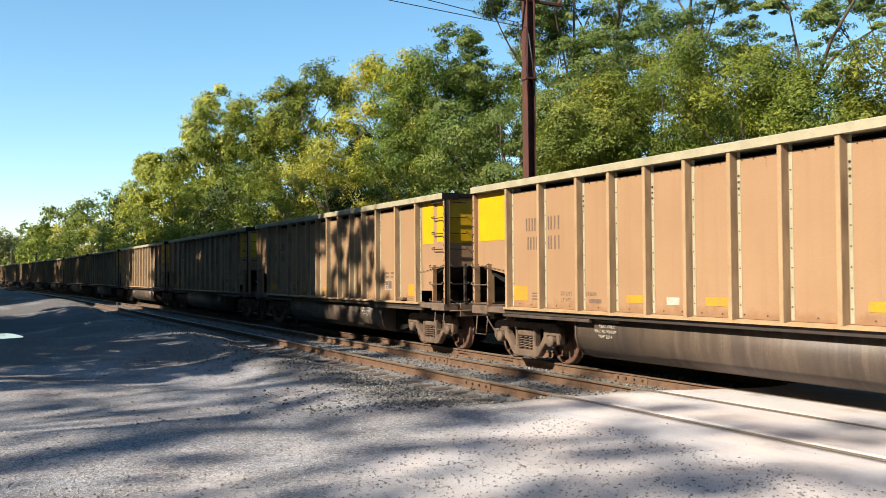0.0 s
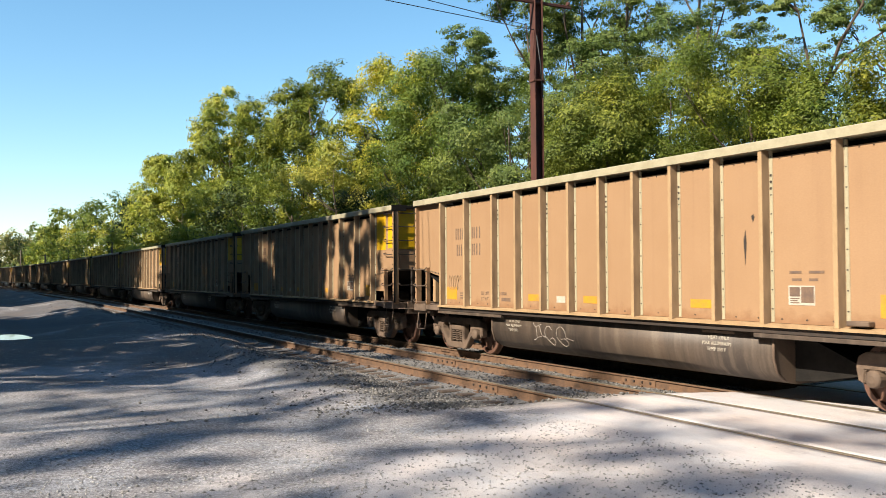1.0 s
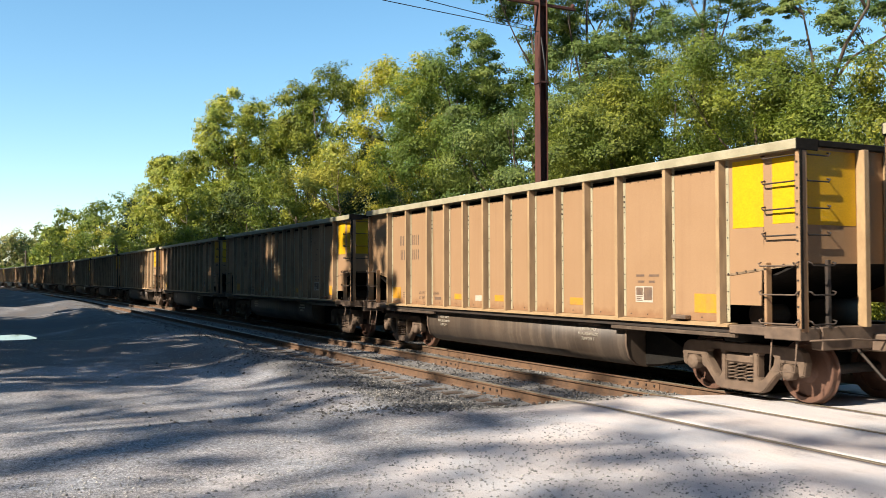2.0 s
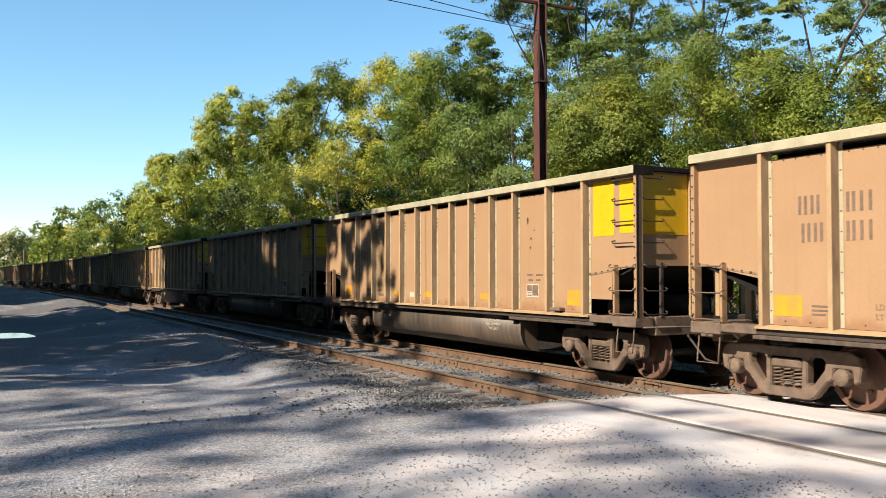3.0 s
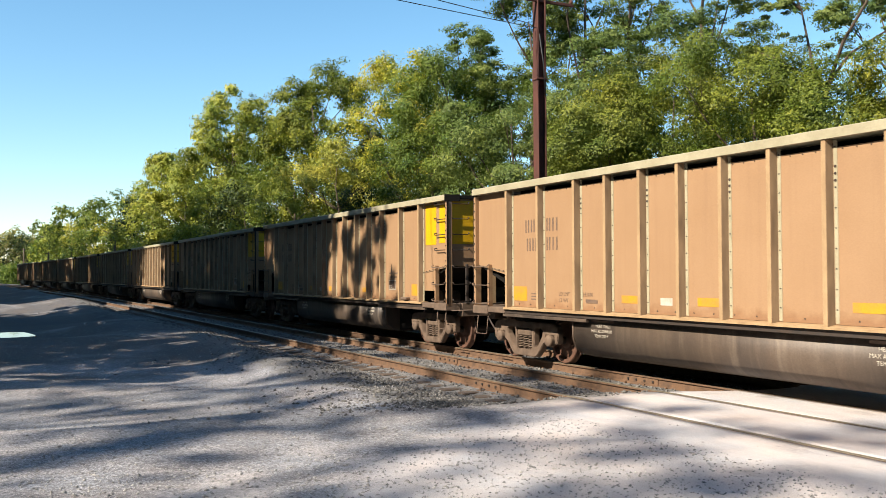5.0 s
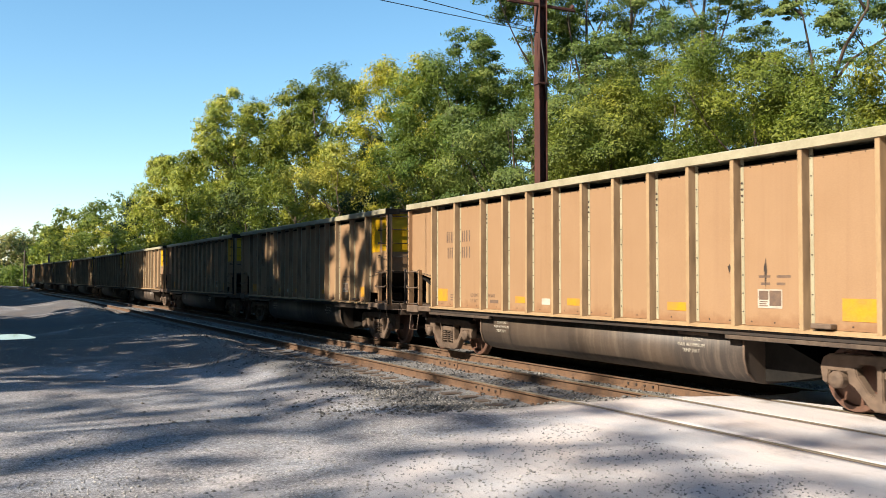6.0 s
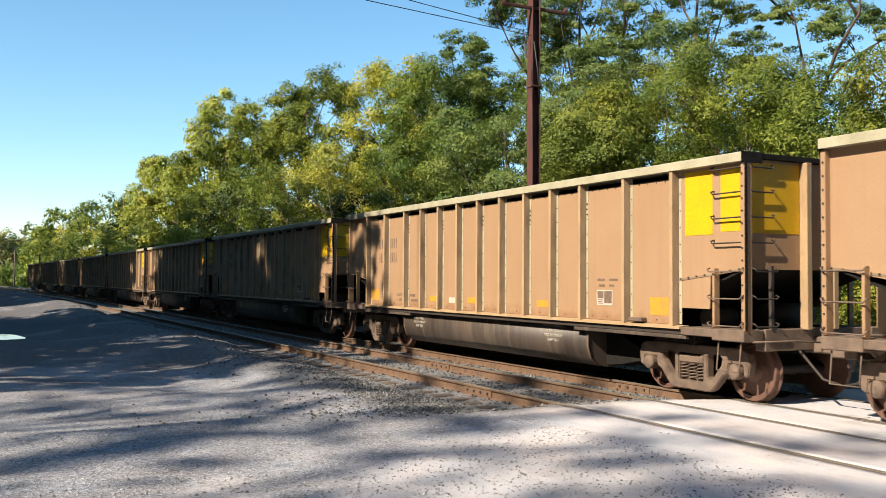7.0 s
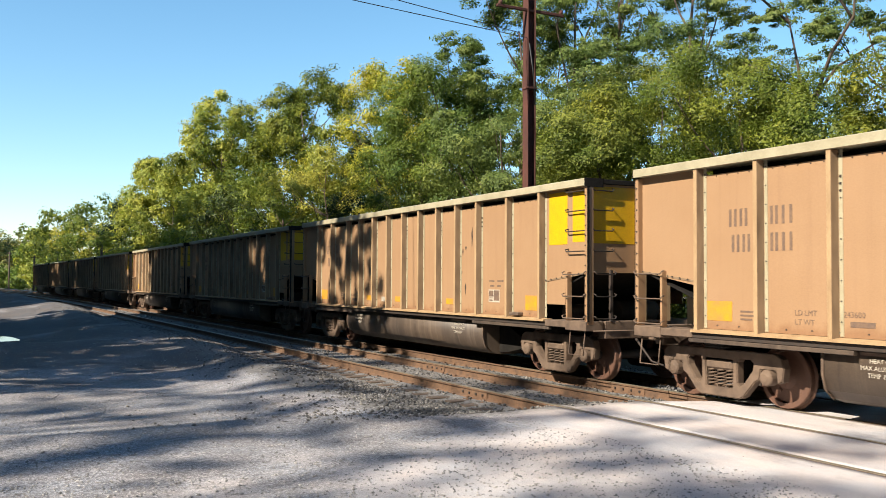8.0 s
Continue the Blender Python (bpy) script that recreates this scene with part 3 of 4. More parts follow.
        add("corner_angle", box(a, b, -SIDE + 0.03, -SIDE + 0.075, Z_SILL, Z_TOP - 0.152), COAL_SHADE, "sooty corner angle")
        bm = bmesh.new()
        for k in range(13):
            lathe([(0.015, -0.012), (0.015, 0.0)], 6, bm, ((HALF - 0.045) * s, -SIDE + 0.03, 1.2 + 0.175 * k))
        tagged(add("rivet_strip", bm, DARKIRON), kind="stuff")
        a, b = sorted(((HALF - 0.635) * s, (HALF - 0.59) * s))
        add("ladder_stile", box(a, b, -SIDE + 0.03, -PANEL_Y + 0.01, Z_SILL, 1.97, 0.004), PAINT)
        a, b = sorted(((HALF - 0.68) * s, (HALF - 0.03) * s))
        zs = [1.14, 1.53, 1.92] + ([2.33, 2.69, 3.05, 3.4] if s > 0 else [])
        for z in zs:
            add("grab_iron", rung(a, b, -SIDE + 0.03 if z < 2 else -PANEL_Y, z, 0.05 if z < 2 else 0.075), DARKIRON if z > 2 else FRAMEIRON)
        bm = tube([((HALF - 0.12) * s, -SIDE + 0.08, 0.95), ((HALF - 0.12) * s, -SIDE + 0.03, 0.5), ((HALF - 0.55) * s, -SIDE + 0.03, 0.5), ((HALF - 0.55) * s, -SIDE + 0.08, 0.95)], 0.012, 5)
        add("stirrup_step", bm, FRAMEIRON)
    bm = bmesh.new()
    for k in range(58):
        lathe([(0.01, -0.008), (0.01, 0.0)], 5, bm, (-5.95 + 0.2083 * k, y, Z_TOP - 0.262))
        if k % 2:
            lathe([(0.014, -0.004), (0.014, 0.0)], 5, bm, (-5.95 + 0.2083 * k, y, 1.165))
    tagged(add("rivet_strip", bm, DARKIRON), kind="stuff")
    # painted marks
    bm = box(6.16, HALF - 0.71, y - 0.004, y - 0.001, 2.47, 3.43)
    add("yellow_panel", bm, YELLOW, "bright yellow painted panel")
    add("yellow_panel", box(HALF - 0.55, HALF - 0.17, y - 0.004, y - 0.001, 2.5, 3.43), YELLOW, "bright yellow painted panel")
    for u in (-5.95, -2.48, -0.66, 2.08, 5.35):
        up = 0.12 if abs(u) > 5 else 0.0
        add("amber_mark", box(u, u + 0.5, y - 0.004, y - 0.001, 1.27 - 0.3 * up, 1.4 + up), AMBER, "small faded amber reflector mark")
    add("white_mark", box(-1.5, -1.22, y - 0.004, y - 0.001, 1.26, 1.38), WHITE, "small white stencil mark")
    add("label_plate", box(3.96, 4.39, y - 0.004, y - 0.001, 1.36, 1.62), WHITE, "white framed consolidated stencil plate")
    add("label_field", box(3.98, 4.15, y - 0.007, y - 0.005, 1.475, 1.6), INK)
    for k in range(3):
        add("label_line", box(3.99, 4.14 - 0.03 * (k % 2), y - 0.007, y - 0.005, 1.385 + 0.028 * k, 1.399 + 0.028 * k), INK)
    add("label_field", box(4.17, 4.375, y - 0.007, y - 0.005, 1.395, 1.605), INK)
    for u, w, z in ((3.98, 0.2, 1.78), (4.3, 0.24, 1.78), (4.02, 0.16, 1.68), (4.3, 0.14, 1.68)):
        add("small_stencil", box(u, u + w, y - 0.004, y - 0.001, z, z + 0.035), INK)
    for name, z, w0 in (("mark_bar", 2.585, 0.0), ("number_bar", 2.22, 0.05)):
        for u, w in ((-5.5 + w0, 0.14), (-5.3 + w0, 0.14), (-4.75, 0.13), (-4.55, 0.17)):
            for a in (0.0, w - 0.045):
                add(name, box(u + a, u + a + 0.045, y - 0.004, y - 0.001, z, z + 0.25), INK, "faded grey stencil bar")
    for k in range(3):
        add("small_stencil", box(-5.3, -5.08 + 0.03 * k, y - 0.004, y - 0.001, 1.26 + 0.055 * k, 1.285 + 0.055 * k), INK)
    add("lamp_box", box(4.95, 5.27, -SIDE + 0.0, y, 1.125, 1.19, 0.01), FRAMEIRON, "small dusty steel cover")
    return add


def car_body(car):
    add = car_side(car, -1)
    car_side(car, 1)
    y = -PANEL_Y
    for txt, u, z in (("LD LMT", -4.35, 1.36), ("LT WT", -4.35, 1.24), ("243600", -3.6, 1.36)):
        lettering(txt, 0.105, u, y - 0.003, z, car, INK)
    part("small_stencil", box(-3.5, -3.15, y - 0.004, y - 0.001, 1.24, 1.31), INK, car)
    # belly: a rounded trough hung between the trucks
    ring = [(-1.36, 1.02), (-1.36, 0.62), (-1.3, 0.42), (-1.16, 0.3), (-0.95, 0.24), (0.95, 0.24), (1.16, 0.3), (1.3, 0.42), (1.36, 0.62), (1.36, 1.02)]
    bm = prism(ring, -3.95, 3.65, "x")
    for f in bm.faces:
        f.smooth = len(f.verts) == 4
    tub = part("tub", bm, TUB, car, "dark brown rounded steel tub")
    for s in (-1, 1):
        e = 3.64 if s > 0 else 3.94
        pts = [(e * s, 1.0), (e * s, 0.28), ((e + 0.4) * s, 0.32), (4.75 * s, 0.46), (4.75 * s, 0.56)]
        if s > 0:
            part("tub_end", prism(pts, -0.95, 0.95), COAL_SHADE, tub)
        part("tub_rim", tube([((e + 0.01) * s, -1.37, 1.0), ((e + 0.01) * s, -1.37, 0.62), ((e + 0.01) * s, -1.31, 0.42), ((e + 0.01) * s, -1.16, 0.3)], 0.02, 5), FRAMEIRON, tub)
    for k, (txt, du) in enumerate((("", 0), ("HEAT ONLY", 0.13), ("MAX ALUMINUM", 0.0), ("TEMP 250 F", 0.1))):
        for u in (-3.4, 2.27):
            z = 0.905 - 0.088 * k
            if txt:
                lettering(txt, 0.078, u + du, -1.366, z, car, WHITE, "tub_stencil", "white stencilled lettering")
            else:
                part("tub_stencil", box(u, u + 0.66, -1.364, -1.361, z, z + 0.04), INK, car, "faded stencilled line")
    # ends
    for s in (-1, 1):
        a, b = sorted(((HALF - 0.09) * s, (HALF - 0.07) * s))
        end = part("end_sheet", box(a, b, -PANEL_Y + 0.051, PANEL_Y - 0.051, 1.95, Z_TOP - 0.087), PAINT, car)
        if s > 0:
            part("yellow_panel", box(b + 0.001, b + 0.004, -PANEL_Y + 0.06, -0.34, 2.47, 3.48), YELLOW, end, "yellow painted end panel")
        a, b = sorted(((HALF - 0.15) * s, (HALF + 0.0) * s))
        part("end_chord", box(a, b, -PANEL_Y + 0.262, PANEL_Y - 0.262, Z_TOP - 0.085, Z_TOP - 0.002, 0.008), COAL_SHADE, car, "sooty dark end chord")
        # slope sheet coloured black to deepen the shade beneath the car end
        part("slope_sheet", prism([((HALF - 0.08) * s, 1.95), ((HALF - 0.08) * s, 1.98), (4.6 * s, 0.98), (4.6 * s, 0.95)], -PANEL_Y + 0.02, PANEL_Y - 0.02), COAL_SHADE, car, "dark slope sheet blackened for the shade under the end")
        for w in (-0.28, 0.28):
            a, b = sorted(((HALF - 0.068) * s, (HALF + 0.07) * s))
            part("end_post", box(a, b, w - 0.05, w + 0.05, Z_SILL, Z_TOP - 0.09, 0.006), POST, car)
        xs = (HALF - 0.07) * s
        for z in (1.14, 1.53, 1.92, 2.33, 2.69, 3.05, 3.4):
            bm = rung(-1.36, -0.9, HALF - 0.0 if z < 2 else HALF - 0.07, z, 0.055, "y")
            if s < 0:
                bmesh.ops.rotate(bm, verts=bm.verts, cent=(0, 0, 0), matrix=Matrix.Rotation(math.pi, 3, "Z"))
            part("grab_iron", bm, DARKIRON, car)
        a, b = sorted(((HALF - 0.05) * s, HALF * s))
        part("ladder_stile", box(a, b, -0.96 * s - 0.03, -0.96 * s + 0.03, Z_SILL, 2.0, 0.004), DARKIRON, car)
        a, b = sorted(((HALF - 0.2) * s, (HALF - 0.01) * s))
        part("end_sill", box(a, b, -1.099, 1.099, Z_SILL - 0.3, Z_SILL + 0.015, 0.012), FRAMEIRON, car, "dusty steel end sill")
        coup = part("coupler", box(*sorted(((HALF - 0.2) * s, (HALF + 0.42) * s)), -0.11, 0.11, 0.74, 0.98, 0.02), FRAMEIRON, car, "cast steel coupler")
        part("knuckle", prism([((HALF + 0.36) * s, -0.22), ((HALF + 0.64) * s, -0.16), ((HALF + 0.64) * s, 0.02), ((HALF + 0.5) * s, 0.2), ((HALF + 0.36) * s, 0.2)], 0.7, 1.0, "z", 0.02), FRAMEIRON, coup)
        part("brake_hose", tube([((HALF - 0.05) * s, -0.4, 0.8), ((HALF + 0.15) * s, -0.4, 0.62), ((HALF + 0.35) * s, -0.36, 0.4), ((HALF + 0.6) * s, -0.3, 0.34)], 0.02, 6), DARKIRON, car, "black rubber air hose")
        part("cut_lever", tube([((HALF + 0.05) * s, -1.4, 0.93), ((HALF + 0.08) * s, -0.6, 0.93), ((HALF + 0.2) * s, -0.1, 0.9)], 0.014, 5), FRAMEIRON, car)
        # sill and bolster blackened, plate added: all stand in for underframe shade
        part("centre_sill", box(*sorted((4.0 * s, (HALF - 0.2) * s)), -0.3, 0.3, 0.72, 1.06, 0.01), COAL_SHADE, car)
        part("underframe_plate", box(*sorted((4.0 * s, (HALF - 0.25) * s)), -1.09, 1.09, 0.985, 1.015), COAL_SHADE, car, "added black plate standing in for underframe shade")
        part("bolster", box(5.98 * s - 0.2, 5.98 * s + 0.2, -1.25, 1.25, 0.82, 0.975, 0.02), COAL_SHADE, car)
    part("brake_cylinder", lathe([(0.16, -0.25), (0.16, 0.25)], 14, None, (6.3, -0.85, 1.22)), DARKIRON, car)
    part("air_reservoir", tube([(6.6, -0.2, 1.25), (6.6, 0.7, 1.25)], 0.2, 12), DARKIRON, car)
    bm = box(-HALF + 0.1, HALF - 0.1, -PANEL_Y + 0.03, PANEL_Y - 0.03, 2.35, 2.4)
    part("floor_sheet", bm, COAL_SHADE, car, "soot-black inner floor")


def cast_frame(y0, y1):
    """A cast side frame: one plate with a spring window, two side windows and open pedestals."""
    half = [(0.38, 0.1), (0.47, 0.14), (0.68, 0.37), (0.77, 0.42), (0.79, 0.56), (1.07, 0.56), (1.09, 0.38), (1.18, 0.42), (1.21, 0.6), (1.17, 0.73), (1.06, 0.79), (0.6, 0.8)]
    window = [(0.36, 0.63), (0.4, 0.68), (0.6, 0.68), (0.66, 0.63), (0.64, 0.53), (0.47, 0.32), (0.4, 0.29), (0.36, 0.33)]
    loops = [half + [(-x, z) for x, z in half[::-1]], [(-0.26, 0.24), (0.26, 0.24), (0.27, 0.66), (-0.27, 0.66)], window, [(-x, z) for x, z in window]]
    bm = bmesh.new()
    edges = []
    for pts in loops:
        vs = [bm.verts.new((x, y0, z)) for x, z in pts]
        edges += [bm.edges.new((a, b)) for a, b in zip(vs, vs[1:] + vs[:1])]
    faces = [g for g in bmesh.ops.triangle_fill(bm, edges=edges, use_beauty=True)["geom"] if isinstance(g, bmesh.types.BMFace)]
    out = bmesh.ops.extrude_face_region(bm, geom=faces, use_keep_orig=True)["geom"]
    bmesh.ops.translate(bm, verts=[g for g in out if isinstance(g, bmesh.types.BMVert)], vec=(0, y1 - y0, 0))
    bmesh.ops.recalc_face_normals(bm, faces=bm.faces)
    rim = [e for e in bm.edges if len(e.link_faces) == 2 and e.calc_face_angle(0) > 1.2]
    bmesh.ops.bevel(bm, geom=rim, offset=0.014, segments=2, affect="EDGES", clamp_overlap=True)
    return bm


def truck(car, xc):
    """A three-piece truck: side frames with openings, springs, bearings."""
    wb = 0.93
    for sgn in (-1, 1):
        y0, y1 = (-1.14, -1.0) if sgn < 0 else (1.0, 1.14)
        bm = cast_frame(y0, y1)
        bmesh.ops.translate(bm, verts=bm.verts, vec=(xc, 0, 0))
        fr = part("side_frame", bm, FRAMEIRON, car, "dusty cast steel truck side frame")
        part("bolster_end", box(xc - 0.26, xc + 0.26, y0 - 0.015, y1 + 0.015, 0.5, 0.64, 0.03), FRAMEIRON, fr)
        for w in (-0.18, 0.0, 0.18):
            bm = bmesh.new()
            ym = (y0 + y1) / 2
            pts = [(xc + w + 0.07 * math.cos(a), ym + 0.07 * math.sin(a), 0.25 + 0.25 * a / (math.pi * 10)) for a in np.linspace(0, math.pi * 10, 41)]
            part("spring", tube(pts, 0.014, 4, bm), FRAMEIRON, fr, "dusty coil spring")
        for s in (-1, 1):
            yb = y0 - 0.06 if sgn < 0 else y1 + 0.06
            c = lathe([(0.05, -0.02), (0.1, 0.0), (0.115, 0.02), (0.115, 0.14)] if sgn < 0 else [(0.115, -0.14), (0.115, -0.02), (0.1, 0.0), (0.05, 0.02)], 16, None, (xc + wb * s, yb, 0.457))
            part("bearing_cap", c, FRAMEIRON, fr, "round roller bearing cap")
    # bolster coloured black, standing in for the shade behind the side frames
    part("truck_bolster", box(xc - 0.24, xc + 0.24, -0.985, 0.985, 0.3, 0.74, 0.03), COAL_SHADE, car, "truck bolster blackened for the shade behind the frame")
    for s in (-1, 1):
        part("brake_beam", tube([(xc + 0.38 * s, -0.9, 0.35), (xc + 0.38 * s, 0.9, 0.35)], 0.05, 6), DARKIRON, car)
        for q in (-1, 1):
            part("brake_shoe", box(*sorted((xc + 0.42 * s, xc + 0.48 * s)), q * 0.75 - 0.05, q * 0.75 + 0.05, 0.28, 0.6, 0.01), DARKIRON, car)


def wheelset_meshes():
    r = 0.457
    bm = lathe([(0.09, -0.8), (0.12, -0.79), (0.17, -0.77), (0.36, -0.755), (0.37, -0.815), (0.44, -0.815), (r - 0.004, -0.8), (r, -0.73), (r + 0.025, -0.705), (r + 0.02, -0.69), (0.37, -0.69), (0.36, -0.73), (0.17, -0.69), (0.1, -0.66)], 28)
    box(0.2, 0.24, -0.785, -0.76, -0.03, 0.03, 0.004, bm)
    wl = mesh_of(bm, TREAD, "wheel")
    wr = wl.copy()
    wr.transform(Matrix.Diagonal((1, -1, 1, 1)))
    wr.flip_normals()
    return wl, wr, mesh_of(tube([(0, -1.12, 0), (0, 1.12, 0)], 0.075, 12), DARKIRON, "axle")


AXLES = (-5.98 - 0.93, -5.98 + 0.93, 5.98 - 0.93, 5.98 + 0.93)


def build_car():
    car = tagged(new("coal_car"), "tan ribbed steel coal gondola with a dark rounded tub", "railroad car", "cars of the coal train")
    car_body(car)
    for s in (-1, 1):
        truck(car, 5.98 * s)
    wl, wr, ax = wheelset_meshes()
    for x in AXLES:
        w = part("wheelset", ax.copy(), DARKIRON, car, "rust-brown steel wheels on one axle")
        w.matrix_basis = pose(x, 0, 0.457)
        part("wheel", wl, TREAD, w)
        part("wheel", wr, TREAD, w)
    return car


FIRST_CAR, CAR_GAP, LAST = -1, 16.174, 12


def run(t):
    """Way gone by the train: the front corner of car 0 along the line."""
    return -18.16 + 12.96 * t - 0.02 * t * t


def car_pose(k, t):
    x = run(t) - CAR_GAP * k - HALF
    return pose(x, TRACK_Y + bend(x), 0, 0, 0, heading(x))


car0 = build_car()
cars = {FIRST_CAR: car0}
car0.matrix_basis = car_pose(FIRST_CAR, 0)
for k in range(FIRST_CAR + 1, LAST + 1):
    cars[k] = copy_thing(car0, car_pose(k, 0))
# the car ahead carries a yellow panel at its rear bay as well
y = -PANEL_Y
part("yellow_panel", box(-HALF + 0.12, -6.17, y - 0.004, y - 0.001, 2.45, 3.43), YELLOW, cars[-1], "bright yellow painted panel")
tagged(cars[-1], "tan ribbed coal gondola with yellow panels at both ends")
tagged(cars[LAST], "tan ribbed coal gondola at the train's tail")

# sprayed scrawl on the tub of car 0: plain looping strokes
SCRAWL = [[(-3.0, 0.84), (-2.92, 0.77), (-2.72, 0.82)], [(-2.9, 0.76), (-2.88, 0.56), (-3.02, 0.5)], [(-2.88, 0.56), (-2.72, 0.58)], [(-2.78, 0.79), (-2.7, 0.62), (-2.52, 0.56)],
          [(-2.36, 0.72), (-2.46, 0.8), (-2.58, 0.74), (-2.58, 0.6), (-2.46, 0.5), (-2.34, 0.44), (-2.28, 0.5), (-2.34, 0.58), (-2.44, 0.54)],
          [(-2.2, 0.62), (-2.2, 0.74), (-2.06, 0.8), (-1.94, 0.72), (-1.9, 0.6)], [(-2.2, 0.6), (-2.1, 0.5), (-1.96, 0.44), (-1.86, 0.5), (-1.94, 0.58), (-2.08, 0.56)], [(-1.9, 0.6), (-1.68, 0.56)]]
for strokes in SCRAWL:
    pts = []
    ext = [strokes[0]] + strokes + [strokes[-1]]
    for p0, p1, p2, p3 in zip(ext, ext[1:], ext[2:], ext[3:]):
        for f in (0.0, 0.25, 0.5, 0.75):
            g = [0.5 * (2 * b + (c - a) * f + (2 * a - 5 * b + 4 * c - d) * f * f + (3 * b - a - 3 * c + d) * f ** 3) for a, b, c, d in zip(p0, p1, p2, p3)]
            pts.append((g[0] + 0.62, -1.362, g[1]))
    pts.append((strokes[-1][0] + 0.62, -1.362, strokes[-1][1]))
    pts = [(x, -1.362 if z > 0.62 else -1.362 + (0.62 - z) * 0.3, z) for x, _, z in pts]
    bm = tube(pts, 0.012, 5)
    for v in bm.verts:
        skin = -1.361 if v.co.z > 0.62 else -1.361 + (0.62 - v.co.z) * 0.3
        v.co.y = skin + (v.co.y - skin) * 0.25
    part("graffiti", bm, SPRAY, cars[0], "pale sprayed graffiti stroke")



def gouge(k, u, z0, z1, w=0.03):
    """A dark scrape in the side paint, pointed at both ends."""
    zm = z0 + 0.6 * (z1 - z0)
    pts = [(u, z0), (u + w, zm), (u + 0.3 * w, z1), (u - w, zm + 0.1 * (z1 - z0))]
    part("scrape", prism(pts, -PANEL_Y - 0.004, -PANEL_Y - 0.001), DARKIRON, cars[k], "dark scraped streak")


for spot in ((-1, -2.85, 1.5, 1.68), (2, 4.0, 2.78, 2.95), (2, 4.12, 2.48, 2.54), (2, 4.24, 2.66, 2.69), (2, 4.1, 2.3, 2.36), (3, 3.3, 1.45, 2.3), (3, 4.2, 3.02, 3.3), (3, 4.14, 2.32, 2.66), (3, 4.24, 2.3, 2.52), (3, 4.14, 1.9, 2.03),
             (4, 4.1, 1.62, 2.05), (4, 3.42, 1.84, 1.98), (6, 3.25, 2.5, 2.95), (6, 2.85, 2.35, 2.5), (6, 2.98, 2.46, 2.56), (6, 2.8, 1.95, 2.02), (6, 2.97, 1.5, 1.75), (0, 3.2, 1.9, 2.4), (0, 3.35, 2.5, 2.62)):
    gouge(*spot)

# faded sprayed loops above the first mark of car 0
for k in range(5):
    u = -5.78 + 0.11 * k
    loop = [(u + 0.05 * math.cos(a) + 0.05 * k * math.sin(a) * 0.4, -PANEL_Y - 0.003, 1.62 + 0.16 * math.sin(a)) for a in np.linspace(0.3, 5.6, 12)]
    part("graffiti", tube(loop, 0.007, 4), FLANK, cars[0], "faded brown sprayed loop")

siding = build_track("siding_track", SIDING_Y, "rusty siding track on gravel-choked wooden ties", -11.2, 150)
for x, y in ((-13.3, RAILS[0]), (-25.2, RAILS[0]), (-17.6, RAILS[1])):
    joint_bar(siding, x, y)
main = build_track("main_track", TRACK_Y, "main railway track beneath the coal train", -11.3, 130)
joint_bar(main, -12.6, RAILS[2])


# ---- trees ----
def leaf_arrays(rng, centres, radii, counts, leaf, facing=None, flat=0.6):
    """Pointed leaves scattered in tufts; each turns roughly the way its tuft faces."""
    n = int(counts.sum())
    idx = np.repeat(np.arange(len(centres)), counts)
    d = rng.normal(0, 1, (n, 3))
    d /= np.linalg.norm(d, axis=1)[:, None] + 1e-9
    rad = rng.uniform(0.1, 1, n) ** 0.6
    c = centres[idx] + d * rad[:, None] * radii[idx][:, None] * np.array([1, 1, flat])
    out = d * 0.8 if facing is None else d * 0.35 + facing[idx]
    nrm = rng.normal(0, 0.42, (n, 3)) + np.array([0, -0.15, 0.3]) + out
    nrm /= np.linalg.norm(nrm, axis=1)[:, None]
    a = np.cross(nrm, rng.normal(0, 1, (n, 3)))
    a /= np.linalg.norm(a, axis=1)[:, None] + 1e-9
    b = np.cross(nrm, a)
    s = leaf * rng.uniform(0.55, 1.3, n)[:, None]
    v = np.stack([c - a * s, c + b * s * 0.42 + nrm * s * 0.12, c + a * s, c - b * s * 0.42 + nrm * s * 0.12], 1)
    return v.reshape(-1, 3), np.arange(4 * n).reshape(n, 4)


def tufts(rng, centres, radii, per, size, rise=0.3):
    """Small tufts on the outer and upper skin of each bough, with the way each one faces."""
    n = len(centres) * per
    idx = np.repeat(np.arange(len(centres)), per)
    away = centres[idx] * np.array([1, 1, 0])
    away /= np.linalg.norm(away, axis=1)[:, None] + 0.3
    d = rng.normal(0, 1, (n, 3)) + away * 0.6 + np.array([0, 0, rise])
    d /= np.linalg.norm(d, axis=1)[:, None] + 1e-9
    c = centres[idx] + d * (radii[idx] * rng.uniform(0.6, 1.15, n))[:, None] * np.array([1, 1, 0.85])
    return c, size * rng.uniform(0.5, 1.3, n), d


